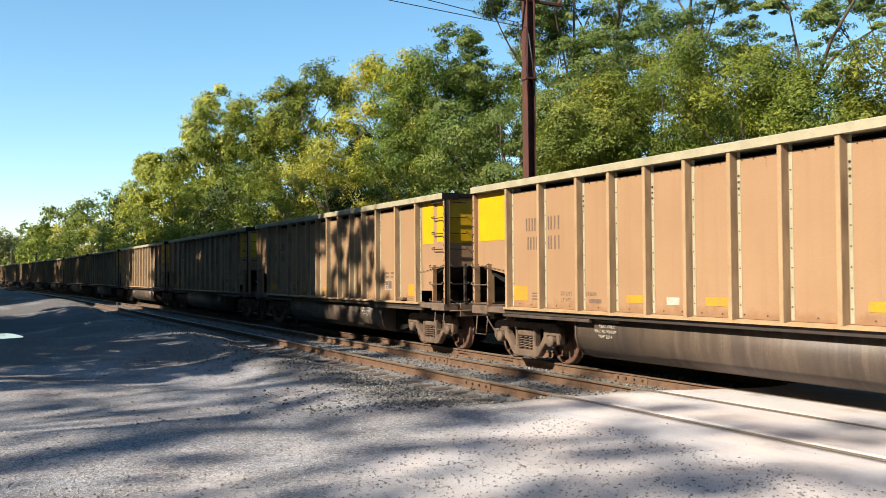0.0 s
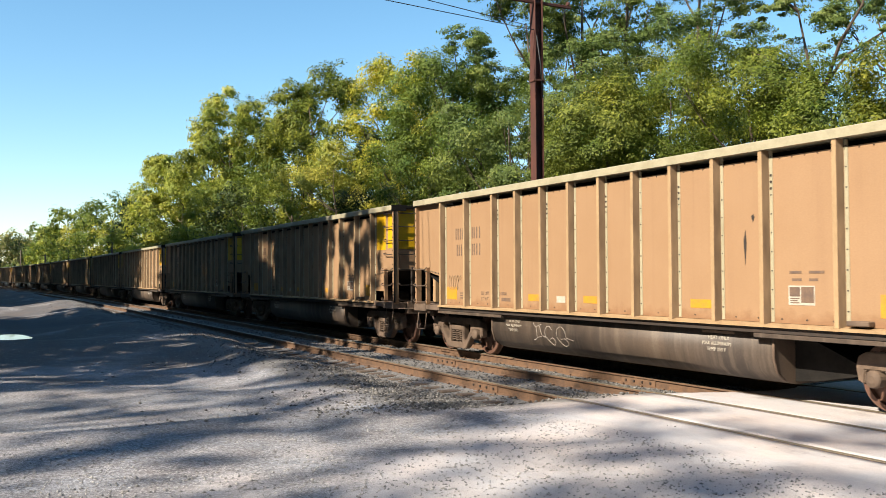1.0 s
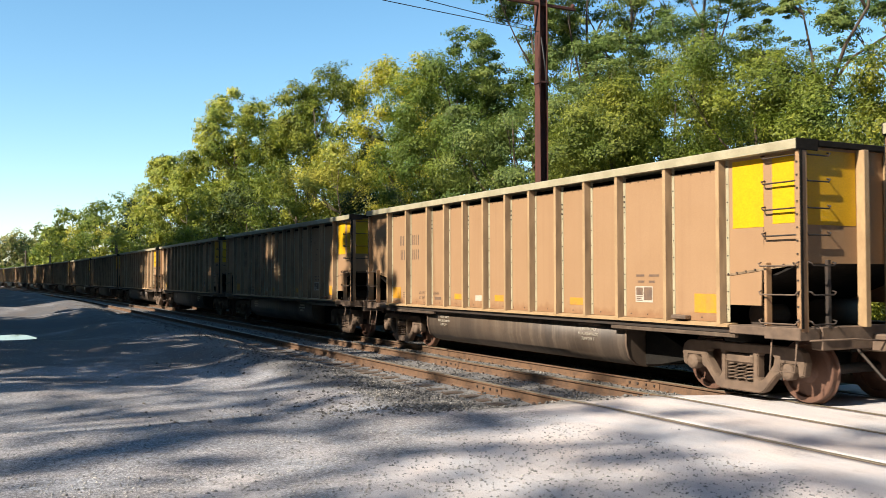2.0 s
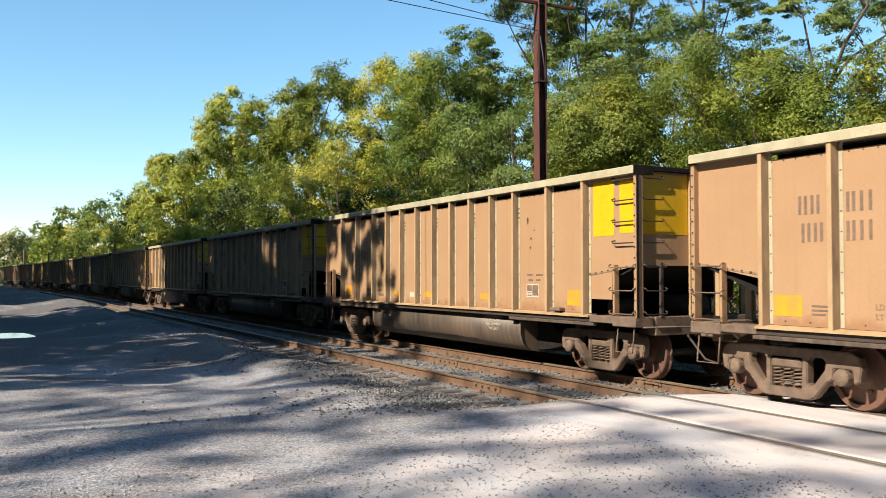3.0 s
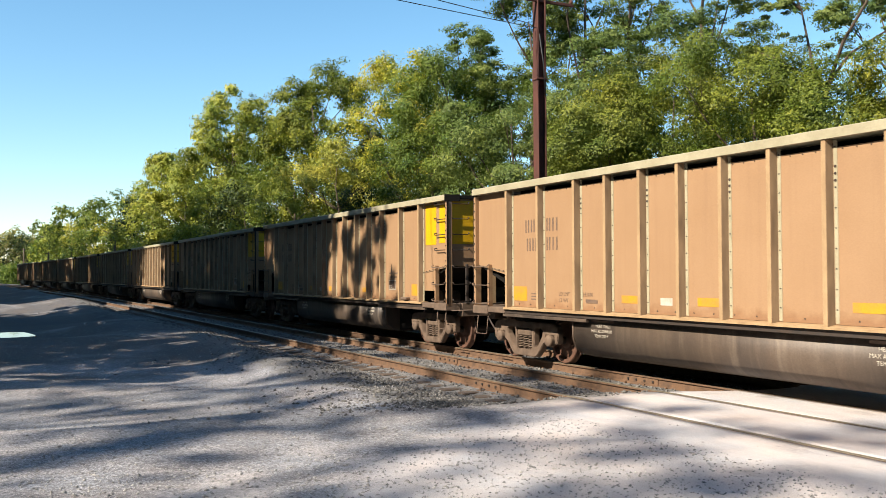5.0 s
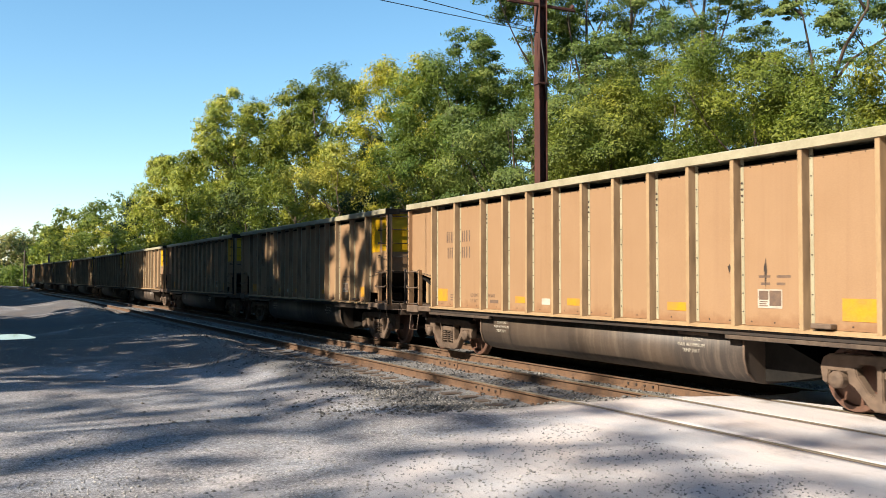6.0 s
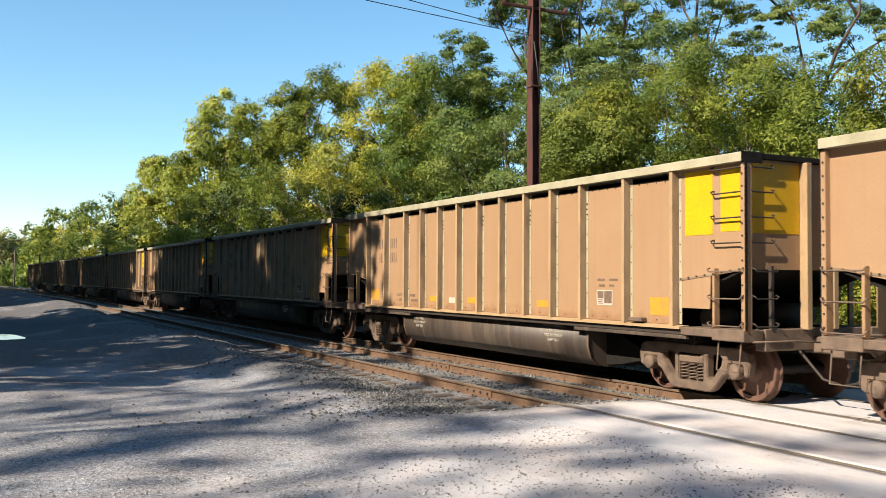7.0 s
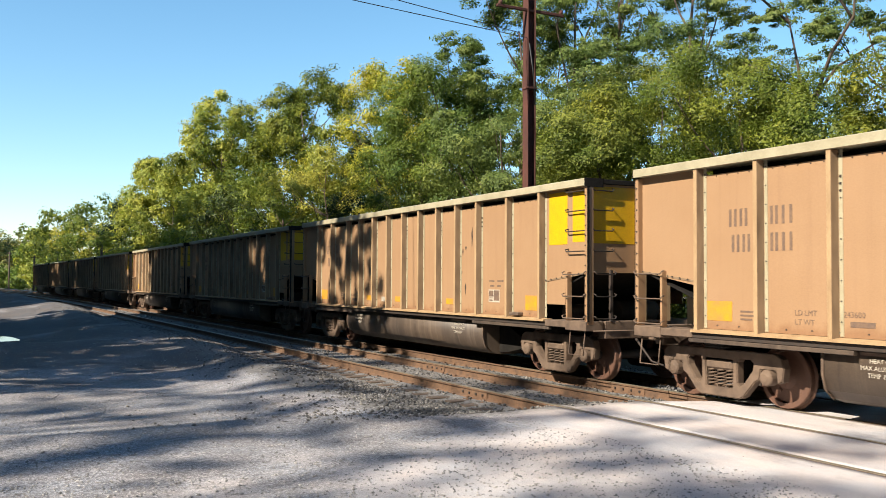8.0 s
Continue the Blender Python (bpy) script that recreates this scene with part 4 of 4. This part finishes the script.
def tree(x, y, h, r, kind="green", seed=0, low=0.25, clumps=70, leaves=9000, leaf=0.16, open_crown=0.0, lean=(0, 0), label="", trunk_r=None, limbs=14, name="tree", group="trees behind the line", full=1.0, per=0, tuft=0.45):
    """A trunk with limbs, and a crown of leaf clumps round the limbs' ends."""
    rng = np.random.RandomState(seed + 11)
    z0 = float(height(x, y)) - 0.15
    thing = tagged(new(name), label or "leafy deciduous tree in full %s leaf" % ("green" if kind in ("green", "blue") else kind), "tree" if name == "tree" else "bush", group)
    thing.location = (x, y, z0)
    tr = trunk_r or 0.013 * h + 0.03
    cx = np.zeros((clumps, 3))
    f = rng.uniform(0, 1, clumps) ** 0.8
    zz = low * h + (h * 0.97 - low * h) * f
    prof = np.sin(np.pi * np.clip(0.12 + 0.8 * f, 0, 1)) ** 0.5
    ang = rng.uniform(0, 2 * np.pi, clumps) + 0.6 * np.sin(7 * f)
    rr = r * prof * np.sqrt(rng.uniform(0.15, 1.0, clumps)) * (1 + 0.22 * np.sin(3 * ang + seed))
    cx[:, 0], cx[:, 1], cx[:, 2] = rr * np.cos(ang) + lean[0] * zz / h, rr * np.sin(ang) + lean[1] * zz / h, zz
    rad = r * rng.uniform(0.12, 0.3, clumps) * (1 - 0.35 * open_crown) * full
    tc, tr2, face = tufts(rng, cx, rad, per, tuft) if per else (cx, rad, None)
    w = tr2 ** 2
    counts = np.maximum(8, (leaves * w / w.sum())).astype(int)
    v, q = leaf_arrays(rng, tc, tr2, counts, leaf, face, 0.4 if open_crown > 0.4 and per else 0.75)
    part("crown", quick_mesh("crown", v, q, LEAF[kind]), LEAF[kind], thing)
    bm = bmesh.new()
    top = h * 0.86
    n = 7
    pts = [(lean[0] * i / n + 0.12 * r * math.sin(i * 1.7 + seed) * i / n * 0.6, lean[1] * i / n + 0.1 * r * math.cos(i * 2.1 + seed) * i / n * 0.6, top * i / n) for i in range(n + 1)]
    tube(pts, [tr * (1.25 if i == 0 else 1 - 0.88 * i / n) for i in range(n + 1)], 8, bm)
    order = np.argsort(-rad)[:limbs]
    for i in order:
        c = Vector(cx[i])
        hz = max(0.12, min(0.8, (c.z / h) - 0.1 - 0.1 * rng.uniform()))
        s = Vector(pts[int(hz * n / 0.86 * 0.999)]) if hz < 0.86 else Vector(pts[-2])
        knee = s.lerp(c, 0.45) + Vector((rng.uniform(-0.3, 0.3), rng.uniform(-0.3, 0.3), -0.25 * (c - s).length * rng.uniform(0.2, 0.8)))
        curve = [s * (1 - f) ** 2 + knee * 2 * f * (1 - f) + c * f * f for f in (0, 0.17, 0.34, 0.5, 0.67, 0.84, 1)]
        mid = curve[3]
        b0 = tr * (0.42 - 0.25 * hz)
        tube(curve, [b0 * (1 - 0.13 * k) for k in range(7)], 5, bm)
        for _ in range(2):
            e = c + Vector(rng.normal(0, 1, 3)) * rad[i] * 0.35
            tube([mid.lerp(c, 0.5), e], [b0 * 0.35, b0 * 0.1], 4, bm)
    part("trunk", bm, BARK, thing)
    return thing


# the wood behind the line, from the crossing into the distance
def wood(seed, x, y, h, r, kind, low, leaves, leaf, airy=False):
    """One tree of the wood: full boughs, or thin flat sprays that let the sky through."""
    r, h = r * (1.25 if airy else 1.3), h * 1.03
    boughs = int((15 if airy else 16) * max(1.7, h * (1 - low) / r))
    tree(x, y, h, r, kind, seed, low, boughs, leaves, leaf * 0.92, 0.6 if airy else 0.0, full=1.3 if airy else 1.28, per=11 if airy else 17,
         tuft=max(0.23 * r ** 0.6, 0.125 * r) if not airy else 0.22 * min(r, 3.0) ** 0.6, limbs=9)


wood(100, -12.6, 17.6, 6.8, 1.25, "olive", 0.10, 37500, 0.050)
wood(101, -18.2, 19.0, 8.8, 2.0, "olive", 0.12, 75000, 0.050)
wood(102, -23.1, 20.5, 9.7, 2.0, "olive", 0.12, 71100, 0.058)
wood(103, -26.5, 25.0, 16.9, 2.2, "blue", 0.34, 42670, 0.068, True)
wood(104, -31.0, 25.0, 17.6, 2.1, "blue", 0.26, 38080, 0.074, True)
wood(105, -32.2, 23.5, 17.0, 2.1, "blue", 0.26, 38080, 0.074, True)
wood(106, -24.0, 18.5, 7.9, 1.8, "green", 0.08, 44300, 0.057)
wood(107, -34.0, 22.0, 16.1, 2.5, "blue", 0.22, 44880, 0.076, True)
wood(108, -30.0, 18.5, 9.7, 2.1, "blue", 0.08, 50600, 0.066)
wood(109, -38.9, 21.5, 15.0, 1.4, "blue", 0.46, 23290, 0.083, True)
wood(110, -36.9, 19.5, 12.3, 2.2, "green", 0.10, 48100, 0.078)
wood(111, -47.2, 21.5, 15.2, 2.1, "yellow", 0.40, 29000, 0.097)
wood(112, -45.6, 22.5, 14.6, 1.4, "lime", 0.40, 13500, 0.095)
wood(113, -55.0, 24.0, 12.2, 1.8, "dark", 0.15, 21420, 0.112, True)
wood(114, -61.9, 21.5, 17.2, 3.6, "olive", 0.40, 51600, 0.122)
wood(115, -49.3, 18.5, 9.9, 2.6, "lime", 0.08, 23400, 0.098)
wood(116, -55.6, 18.0, 9.3, 2.1, "green", 0.06, 12200, 0.109)
wood(117, -86.3, 22.0, 20.3, 2.9, "lime", 0.34, 23290, 0.166)
wood(118, -83.7, 21.0, 16.8, 3.3, "olive", 0.20, 24100, 0.161)
wood(119, -103.5, 20.5, 16.2, 3.0, "lime", 0.30, 27880, 0.203)
wood(120, -97.5, 19.5, 13.6, 4.1, "lime", 0.06, 12900, 0.185)
# dark leaves put the shade low in the wood into this one's colour
wood(121, -63.1, 16.8, 8.1, 2.2, "dark", 0.03, 5500, 0.122)
wood(122, -76.0, 18.0, 9.9, 2.2, "lime", 0.06, 6000, 0.146)
wood(123, -142.3, 18.6, 14.6, 4.5, "green", 0.06, 4700, 0.268)
wood(124, -128.1, 19.5, 12.9, 2.4, "dark", 0.06, 3500, 0.242)
wood(125, -109.5, 18.5, 12.7, 3.5, "lime", 0.05, 6100, 0.207)
wood(126, -150.4, 17.6, 11.0, 4.0, "lime", 0.04, 3500, 0.283)
wood(127, -201.4, 17.5, 16.6, 4.8, "green", 0.04, 3500, 0.377)
wood(128, -218.0, 15.5, 13.5, 3.3, "lime", 0.04, 3500, 0.408)
# taller crowns standing deeper in the wood
wood(140, -20.5, 29.0, 15.0, 3.2, "blue", 0.30, 34000, 0.075, True)
wood(141, -38.5, 27.0, 16.0, 3.2, "blue", 0.22, 34000, 0.09, True)
wood(142, -28.0, 21.5, 11.5, 2.4, "blue", 0.19, 37400, 0.07, True)
wood(143, -42.0, 21.0, 12.5, 2.4, "green", 0.12, 30000, 0.085)
wood(144, -73.0, 21.0, 12.0, 3.4, "green", 0.1, 15000, 0.14)
wood(153, -67.0, 22.5, 15.0, 3.2, "olive", 0.15, 18000, 0.135)
wood(154, -92.0, 21.5, 15.5, 3.6, "olive", 0.1, 14000, 0.18)
wood(155, -120.0, 20.0, 13.5, 3.6, "lime", 0.05, 7000, 0.22)
wood(156, -170.0, 18.0, 12.5, 4.2, "green", 0.05, 5000, 0.3)
wood(157, -18.9, 22.5, 8.6, 1.5, "green", 0.10, 30000, 0.055)
wood(145, -470.0, 19.0, 21.0, 13.0, "russet", 0.02, 6000, 0.8)
wood(146, -450.0, 36.0, 17.0, 13.0, "green", 0.02, 6000, 0.8)
wood(147, -480.0, 1.0, 17.0, 13.0, "dark", 0.02, 6000, 0.8)
wood(148, -500.0, -14.0, 18.0, 14.0, "dark", 0.02, 6000, 0.8)
wood(149, -520.0, 10.0, 18.0, 14.0, "dark", 0.02, 6000, 0.8)
wood(150, -540.0, 30.0, 18.0, 14.0, "green", 0.02, 6000, 0.8)


def build_locust():
    """A leaning locust at the crossing: forked bare limbs and thin flat sprays."""
    thing = tagged(new("tree"), "leaning locust tree with forked limbs and thin feathery leaves", "tree", "trees behind the line")
    thing.location = (-17.0, 19.2, float(height(-17.0, 19.2)) - 0.15)
    ax = Vector((0.77, 0.64, 0))                     # across the line of sight

    def at(u, z, w=0.0):
        return ax * u + Vector((-0.64, 0.77, 0)) * w + Vector((0, 0, z))
    limbs = [([(0, 0), (0.12, 3.0), (0.45, 6.4), (0.85, 7.7)], 0.12, 0.075), ([(0.85, 7.7), (1.35, 8.4), (2.1, 8.8), (3.2, 9.4)], 0.05, 0.014),
             ([(0.85, 7.7), (1.2, 8.7), (1.75, 9.6), (1.8, 10.6), (2.4, 11.6)], 0.055, 0.014), ([(1.78, 10.2), (2.6, 10.9), (3.6, 11.3)], 0.04, 0.012),
             ([(0.6, 7.0), (0.4, 8.4), (0.2, 9.6), (-0.3, 11.0)], 0.045, 0.012), ([(0.5, 7.6), (-0.3, 8.3), (-1.0, 8.7)], 0.035, 0.01),
             ([(0.2, 9.6), (-0.7, 10.6), (-1.7, 11.2), (-2.6, 11.4)], 0.04, 0.012), ([(1.75, 9.6), (1.2, 10.6), (0.9, 11.8)], 0.04, 0.012)]
    bm = bmesh.new()
    rng = np.random.RandomState(61)
    for k, (pts, r0, r1) in enumerate(limbs):
        n = len(pts)
        tube([at(u, z, 0.25 * math.sin(k + i)*(i > 0 or k > 0)) for i, (u, z) in enumerate(pts)], [r0 + (r1 - r0) * i / (n - 1) for i in range(n)], 7, bm)
    part("trunk", bm, BARK, thing)
    spots = [(-2.6, 11.3), (-1.8, 11.0), (-0.9, 10.7), (-1.2, 8.8), (-0.6, 8.5), (-0.2, 9.3), (0.1, 7.8), (-0.3, 7.3), (0.2, 11.2), (0.9, 11.6), (1.7, 11.5), (2.4, 11.7), (3.4, 11.4), (2.9, 10.7), (3.2, 9.4), (2.5, 9.1),
             (1.2, 10.7), (-0.5, 10.2), (-2.1, 12.0), (-0.2, 12.2), (1.3, 12.6), (2.8, 12.6), (-3.2, 11.8), (3.9, 12.2), (2.0, 6.6), (2.7, 6.2), (1.5, 5.6), (0.9, 9.2), (1.6, 8.0), (2.4, 8.3), (2.2, 10.0), (0.5, 10.4), (-0.8, 9.6), (-1.5, 10.2), (0.2, 6.4), (0.9, 6.9)]
    cen = np.array([at(u, z, rng.uniform(-0.5, 0.5)) for u, z in spots])
    tc, tr2, face = tufts(rng, cen, np.full(len(cen), 0.72), 12, 0.27, 0.8)
    v, q = leaf_arrays(rng, tc, tr2, np.full(len(tc), 95), 0.05, face, 0.35)
    part("crown", quick_mesh("crown", v, q, LEAF["blue"]), LEAF["blue"], thing)


build_locust()
# scrub along the foot of the wood
rng = random.Random(5)
for i in range(24):
    x = -12 - 4.4 * i - rng.uniform(0, 1.5)
    # dark leaves weighted in, to put shaded hollows into the scrub
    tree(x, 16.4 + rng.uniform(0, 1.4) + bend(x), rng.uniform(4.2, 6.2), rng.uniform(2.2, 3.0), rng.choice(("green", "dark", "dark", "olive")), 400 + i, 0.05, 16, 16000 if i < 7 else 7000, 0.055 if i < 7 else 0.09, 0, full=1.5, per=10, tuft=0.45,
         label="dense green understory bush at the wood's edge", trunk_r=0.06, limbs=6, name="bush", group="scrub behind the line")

for i, (x, y) in enumerate(((-250.0, 15.0), (-262.0, 10.5), (-276.0, 7.0), (-292.0, 2.5), (-310.0, -3.0))):
    tree(x, y, 5.0 + 0.4 * (i % 3), 7.0, "green", 460 + i, 0.02, 20, 3500, 0.4, 0, full=1.5, per=8, tuft=1.2,
         label="broad green thicket at the bend of the line", trunk_r=0.1, limbs=6, name="bush", group="scrub behind the line")

# the wood's shaded depth, seen only through gaps, put into dark leaf colour
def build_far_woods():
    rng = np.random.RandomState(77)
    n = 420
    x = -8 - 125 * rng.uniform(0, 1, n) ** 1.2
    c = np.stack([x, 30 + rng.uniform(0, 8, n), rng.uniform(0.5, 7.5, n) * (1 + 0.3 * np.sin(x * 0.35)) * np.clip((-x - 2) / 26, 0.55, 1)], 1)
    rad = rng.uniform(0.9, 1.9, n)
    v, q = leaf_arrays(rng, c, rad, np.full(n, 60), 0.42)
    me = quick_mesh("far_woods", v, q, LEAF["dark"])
    tagged(part("far_woods", me, LEAF["dark"]), "dark leaf mass standing in for the wood's shaded depth", "woods", kind="stuff")


build_far_woods()

# trees on the yard's own side, whose shade falls over the yard and the train
def shade_tree(seed, x, y, h, r, low=0.08, openness=0.0, airy=False, leaf=0.16):
    """An unseen light-blocking tree on the yard's side: dense, or with an airy top that lets patches of sun through."""
    tree(x, y, h, r, "dark", seed, low, *((230, 6200, leaf) if airy else (130, 3800, 0.66)), openness, full=0.44 if airy else 1.6,
         label="unseen tall green tree that blocks light from the yard", group="trees beside the yard")


shade_tree(700, -25.9, -6.6, 20.0, 3.1)
shade_tree(719, -20.4, -6.8, 19.5, 2.5, 0.25, 0.2, True, 0.17)
shade_tree(720, -17.2, -8.5, 12.5, 2.8, 0.3, 0.2, True, 0.22)
shade_tree(721, -20.6, -8.2, 12.0, 2.8, 0.3, 0.2, True, 0.22)
shade_tree(701, -31.0, -7.3, 25.4, 4.6)
shade_tree(702, -36.0, -7.2, 26.4, 4.6)
shade_tree(703, -41.5, -7.0, 25.9, 4.2, 0.4)
shade_tree(704, -47.0, -7.0, 24.9, 4.0, 0.4)
shade_tree(705, -63.5, -6.3, 26.2, 4.4)
shade_tree(706, -70.5, -6.3, 27.2, 4.8)
shade_tree(707, -78.5, -6.6, 27.0, 4.8)
shade_tree(708, -86.5, -7.0, 27.0, 4.8)
shade_tree(709, -94.0, -7.0, 26.0, 4.4)
shade_tree(710, -106.0, -4.5, 23.4, 4.8)
shade_tree(711, -114.0, -5.0, 23.4, 4.8)
shade_tree(712, -123.0, -6.5, 23.4, 5.5)
shade_tree(713, -133.0, -7.5, 24.4, 6.0)
shade_tree(714, -145.0, -9.5, 24.4, 6.5)
shade_tree(715, -158.0, -10.5, 24.4, 7.0)
shade_tree(716, -174.0, -13.5, 25.4, 8.0)
shade_tree(717, -190.0, -15.5, 25.4, 8.0)
shade_tree(718, -196.0, -19.5, 25.4, 8.0)
# an unseen taller wood added back from the yard, to block sky light
for i in range(13):
    shade_tree(730 + i, -60.0 + 9.0 * i, -30.0 - 2.0 * (i % 2), 21.0 + (i % 3), 6.0, 0.03)
for i in range(8):
    shade_tree(750 + i, -66.0 - 14.0 * i, -18.0 - 1.5 * i, 26.0, 7.5, 0.02)
for i in range(2):
    shade_tree(760 + i, -29.0 - 9.0 * i, -17.0, 24.0, 5.5, 0.02)
# unseen trees added beyond the road, to cut sky light on the train
for i in range(6):
    shade_tree(780 + i, 13.0 + 2.0 * (i % 2), -24.0 + 9.0 * i, 27.0, 6.0, 0.02)
# the tall open ones whose tops dapple the crossing
shade_tree(770, -14.0, -27.0, 29.5, 5.0, 0.45, 0.2, True)
shade_tree(771, -7.5, -27.0, 29.5, 5.0, 0.45, 0.3, True)
shade_tree(772, -1.0, -27.5, 29.5, 4.8, 0.45, 0.4, True)
shade_tree(773, 4.8, -27.5, 25.5, 3.6, 0.5, 0.6, True)
shade_tree(774, -20.5, -27.0, 28.0, 4.0, 0.5, 0.5, True)


# ---- line-side pole and wires ----
def build_pole(x, y, top, label, turn=0.0):
    pole = tagged(new("steel_pole"), label, "utility pole")
    pole.matrix_basis = pose(x, y, float(height(x, y)) - 0.1, 0, 0, turn)
    part("flange", box(-0.135, 0.135, -0.13, -0.108, 0, top, 0.004), POLERUST, pole)
    part("flange", box(-0.135, 0.135, 0.108, 0.13, 0, top, 0.004), POLERUST, pole)
    part("web", box(-0.012, 0.012, -0.107, 0.107, 0, top), POLERUST, pole)
    for z in (7.35, 3.2):
        part("splice_band", box(-0.16, 0.16, -0.155, 0.155, z, z + 0.05, 0.006), POLERUST, pole, "rusty bolted band")
    part("crossarm", box(0.02, 0.1, -1.1, 1.1, 9.5, 9.58, 0.01), POLERUST, pole)
    part("conduit", tube([(0.14, 0.1, 6.9), (0.16, 0.02, 7.8), (0.15, -0.1, 8.6)], 0.018, 5), WIRE, pole, "loose thin cable")
    for w in (-1.0, 1.0):
        part("insulator", lathe([(0.05, -0.02), (0.07, 0.02), (0.05, 0.06)], 8, None, (0.06, w, 9.64)), GLASSY, pole, "brown porcelain insulator")
    return pole


build_pole(-20.9, 13.75, 11.6, "rust-brown steel H-section line pole")


def build_post(x, y, top, label):
    """A plain old line-side post with a short arm."""
    p = tagged(new("line_post"), label, "post", "posts along the line")
    p.location = (x, y, float(height(x, y)) - 0.2)
    part("shaft", tube([(0, 0, 0), (0, 0, top * 0.5), (0, 0, top)], [0.17, 0.15, 0.13], 8), TIE, p)
    part("arm", box(-0.08, 0.08, -0.5, 0.5, top - 0.45, top - 0.3, 0.01), TIE, p)


build_post(-108.0, 13.9, 6.4, "dark line-side post behind the train")
build_post(-160.0, 10.4, 6.0, "dark line-side post behind the train")
build_post(-222.0, 9.4, 8.6, "thin dark line-side post at the bend")


def wire(a, b, sag, name="wire", beads=()):
    a, b = Vector(a), Vector(b)
    pts = [a.lerp(b, i / 16) - Vector((0, 0, sag * 4 * (i / 16) * (1 - i / 16))) for i in range(17)]
    w = tagged(part(name, tube(pts, 0.011, 5), WIRE), "thin dark overhead wire slung over the railway", "wire")
    for f in beads:
        p = a.lerp(b, f) - Vector((0, 0, sag * 4 * f * (1 - f)))
        part("spacer", lathe([(0.03, -0.1), (0.05, 0.0), (0.03, 0.1)], 8, None, tuple(p)), GLASSY, w)
    return w


wire((-20.8, 13.6, 8.5), (-15.0, -14.0, 8.3), 0.15)
wire((-20.85, 13.4, 8.62), (-14.0, -14.0, 9.0), 0.15, beads=(0.16,))


# ---- a puddle in the yard ----
def build_puddle():
    m, t, b = shader("still_water", 0.03)
    b.inputs["Base Color"].default_value = (0.03, 0.03, 0.028, 1)
    bm = bmesh.new()
    ring = []
    for a in np.linspace(0, 2 * math.pi, 60)[:-1]:
        q = 1 + 0.16 * math.sin(3 * a + 0.6) + 0.1 * math.sin(7 * a) + 0.05 * math.sin(13 * a + 1)
        ring.append(bm.verts.new((1.9 * q * math.cos(a), 1.05 * q * math.sin(a), 0)))
    bm.faces.new(ring)
    p = tagged(part("puddle", bm, m), "shallow still puddle mirroring pale sky on gravel", "puddle", kind="structure")
    p.location = (-33.6, 1.0, float(height(-33.6, 1.0)) + 0.05)


build_puddle()

# ---- loose stones ----
stones("ballast", 30000, fixed(ballast_at), (0.014, 0.04), BALLAST, "coarse grey ballast stones between the rails", 1)
stones("gravel", 36000, fixed(yard_at), (0.005, 0.019), PEBBLE, "small loose grey gravel on the yard", 2)
stones("scattered_stones", 120, litter_at, (0.005, 0.014), BALLAST, "few dark stones scattered on the crossing", 3)


# ---- what moves: the train and its wheels ----
def motions():
    for k, car in cars.items():
        walk(car, [(t * 0.5, car_pose(k, t * 0.5)) for t in range(17)])
        if k > 8:
            continue
        for w in [o for o in car.children if o.name.startswith("wheelset")]:
            x = w.location.x
            walk(w, [(i / FPS, pose(x, 0, 0.457, 0, math.degrees(run(i / FPS) / 0.457) % 360, 0)) for i in range(8 * FPS + 1)])


motions()
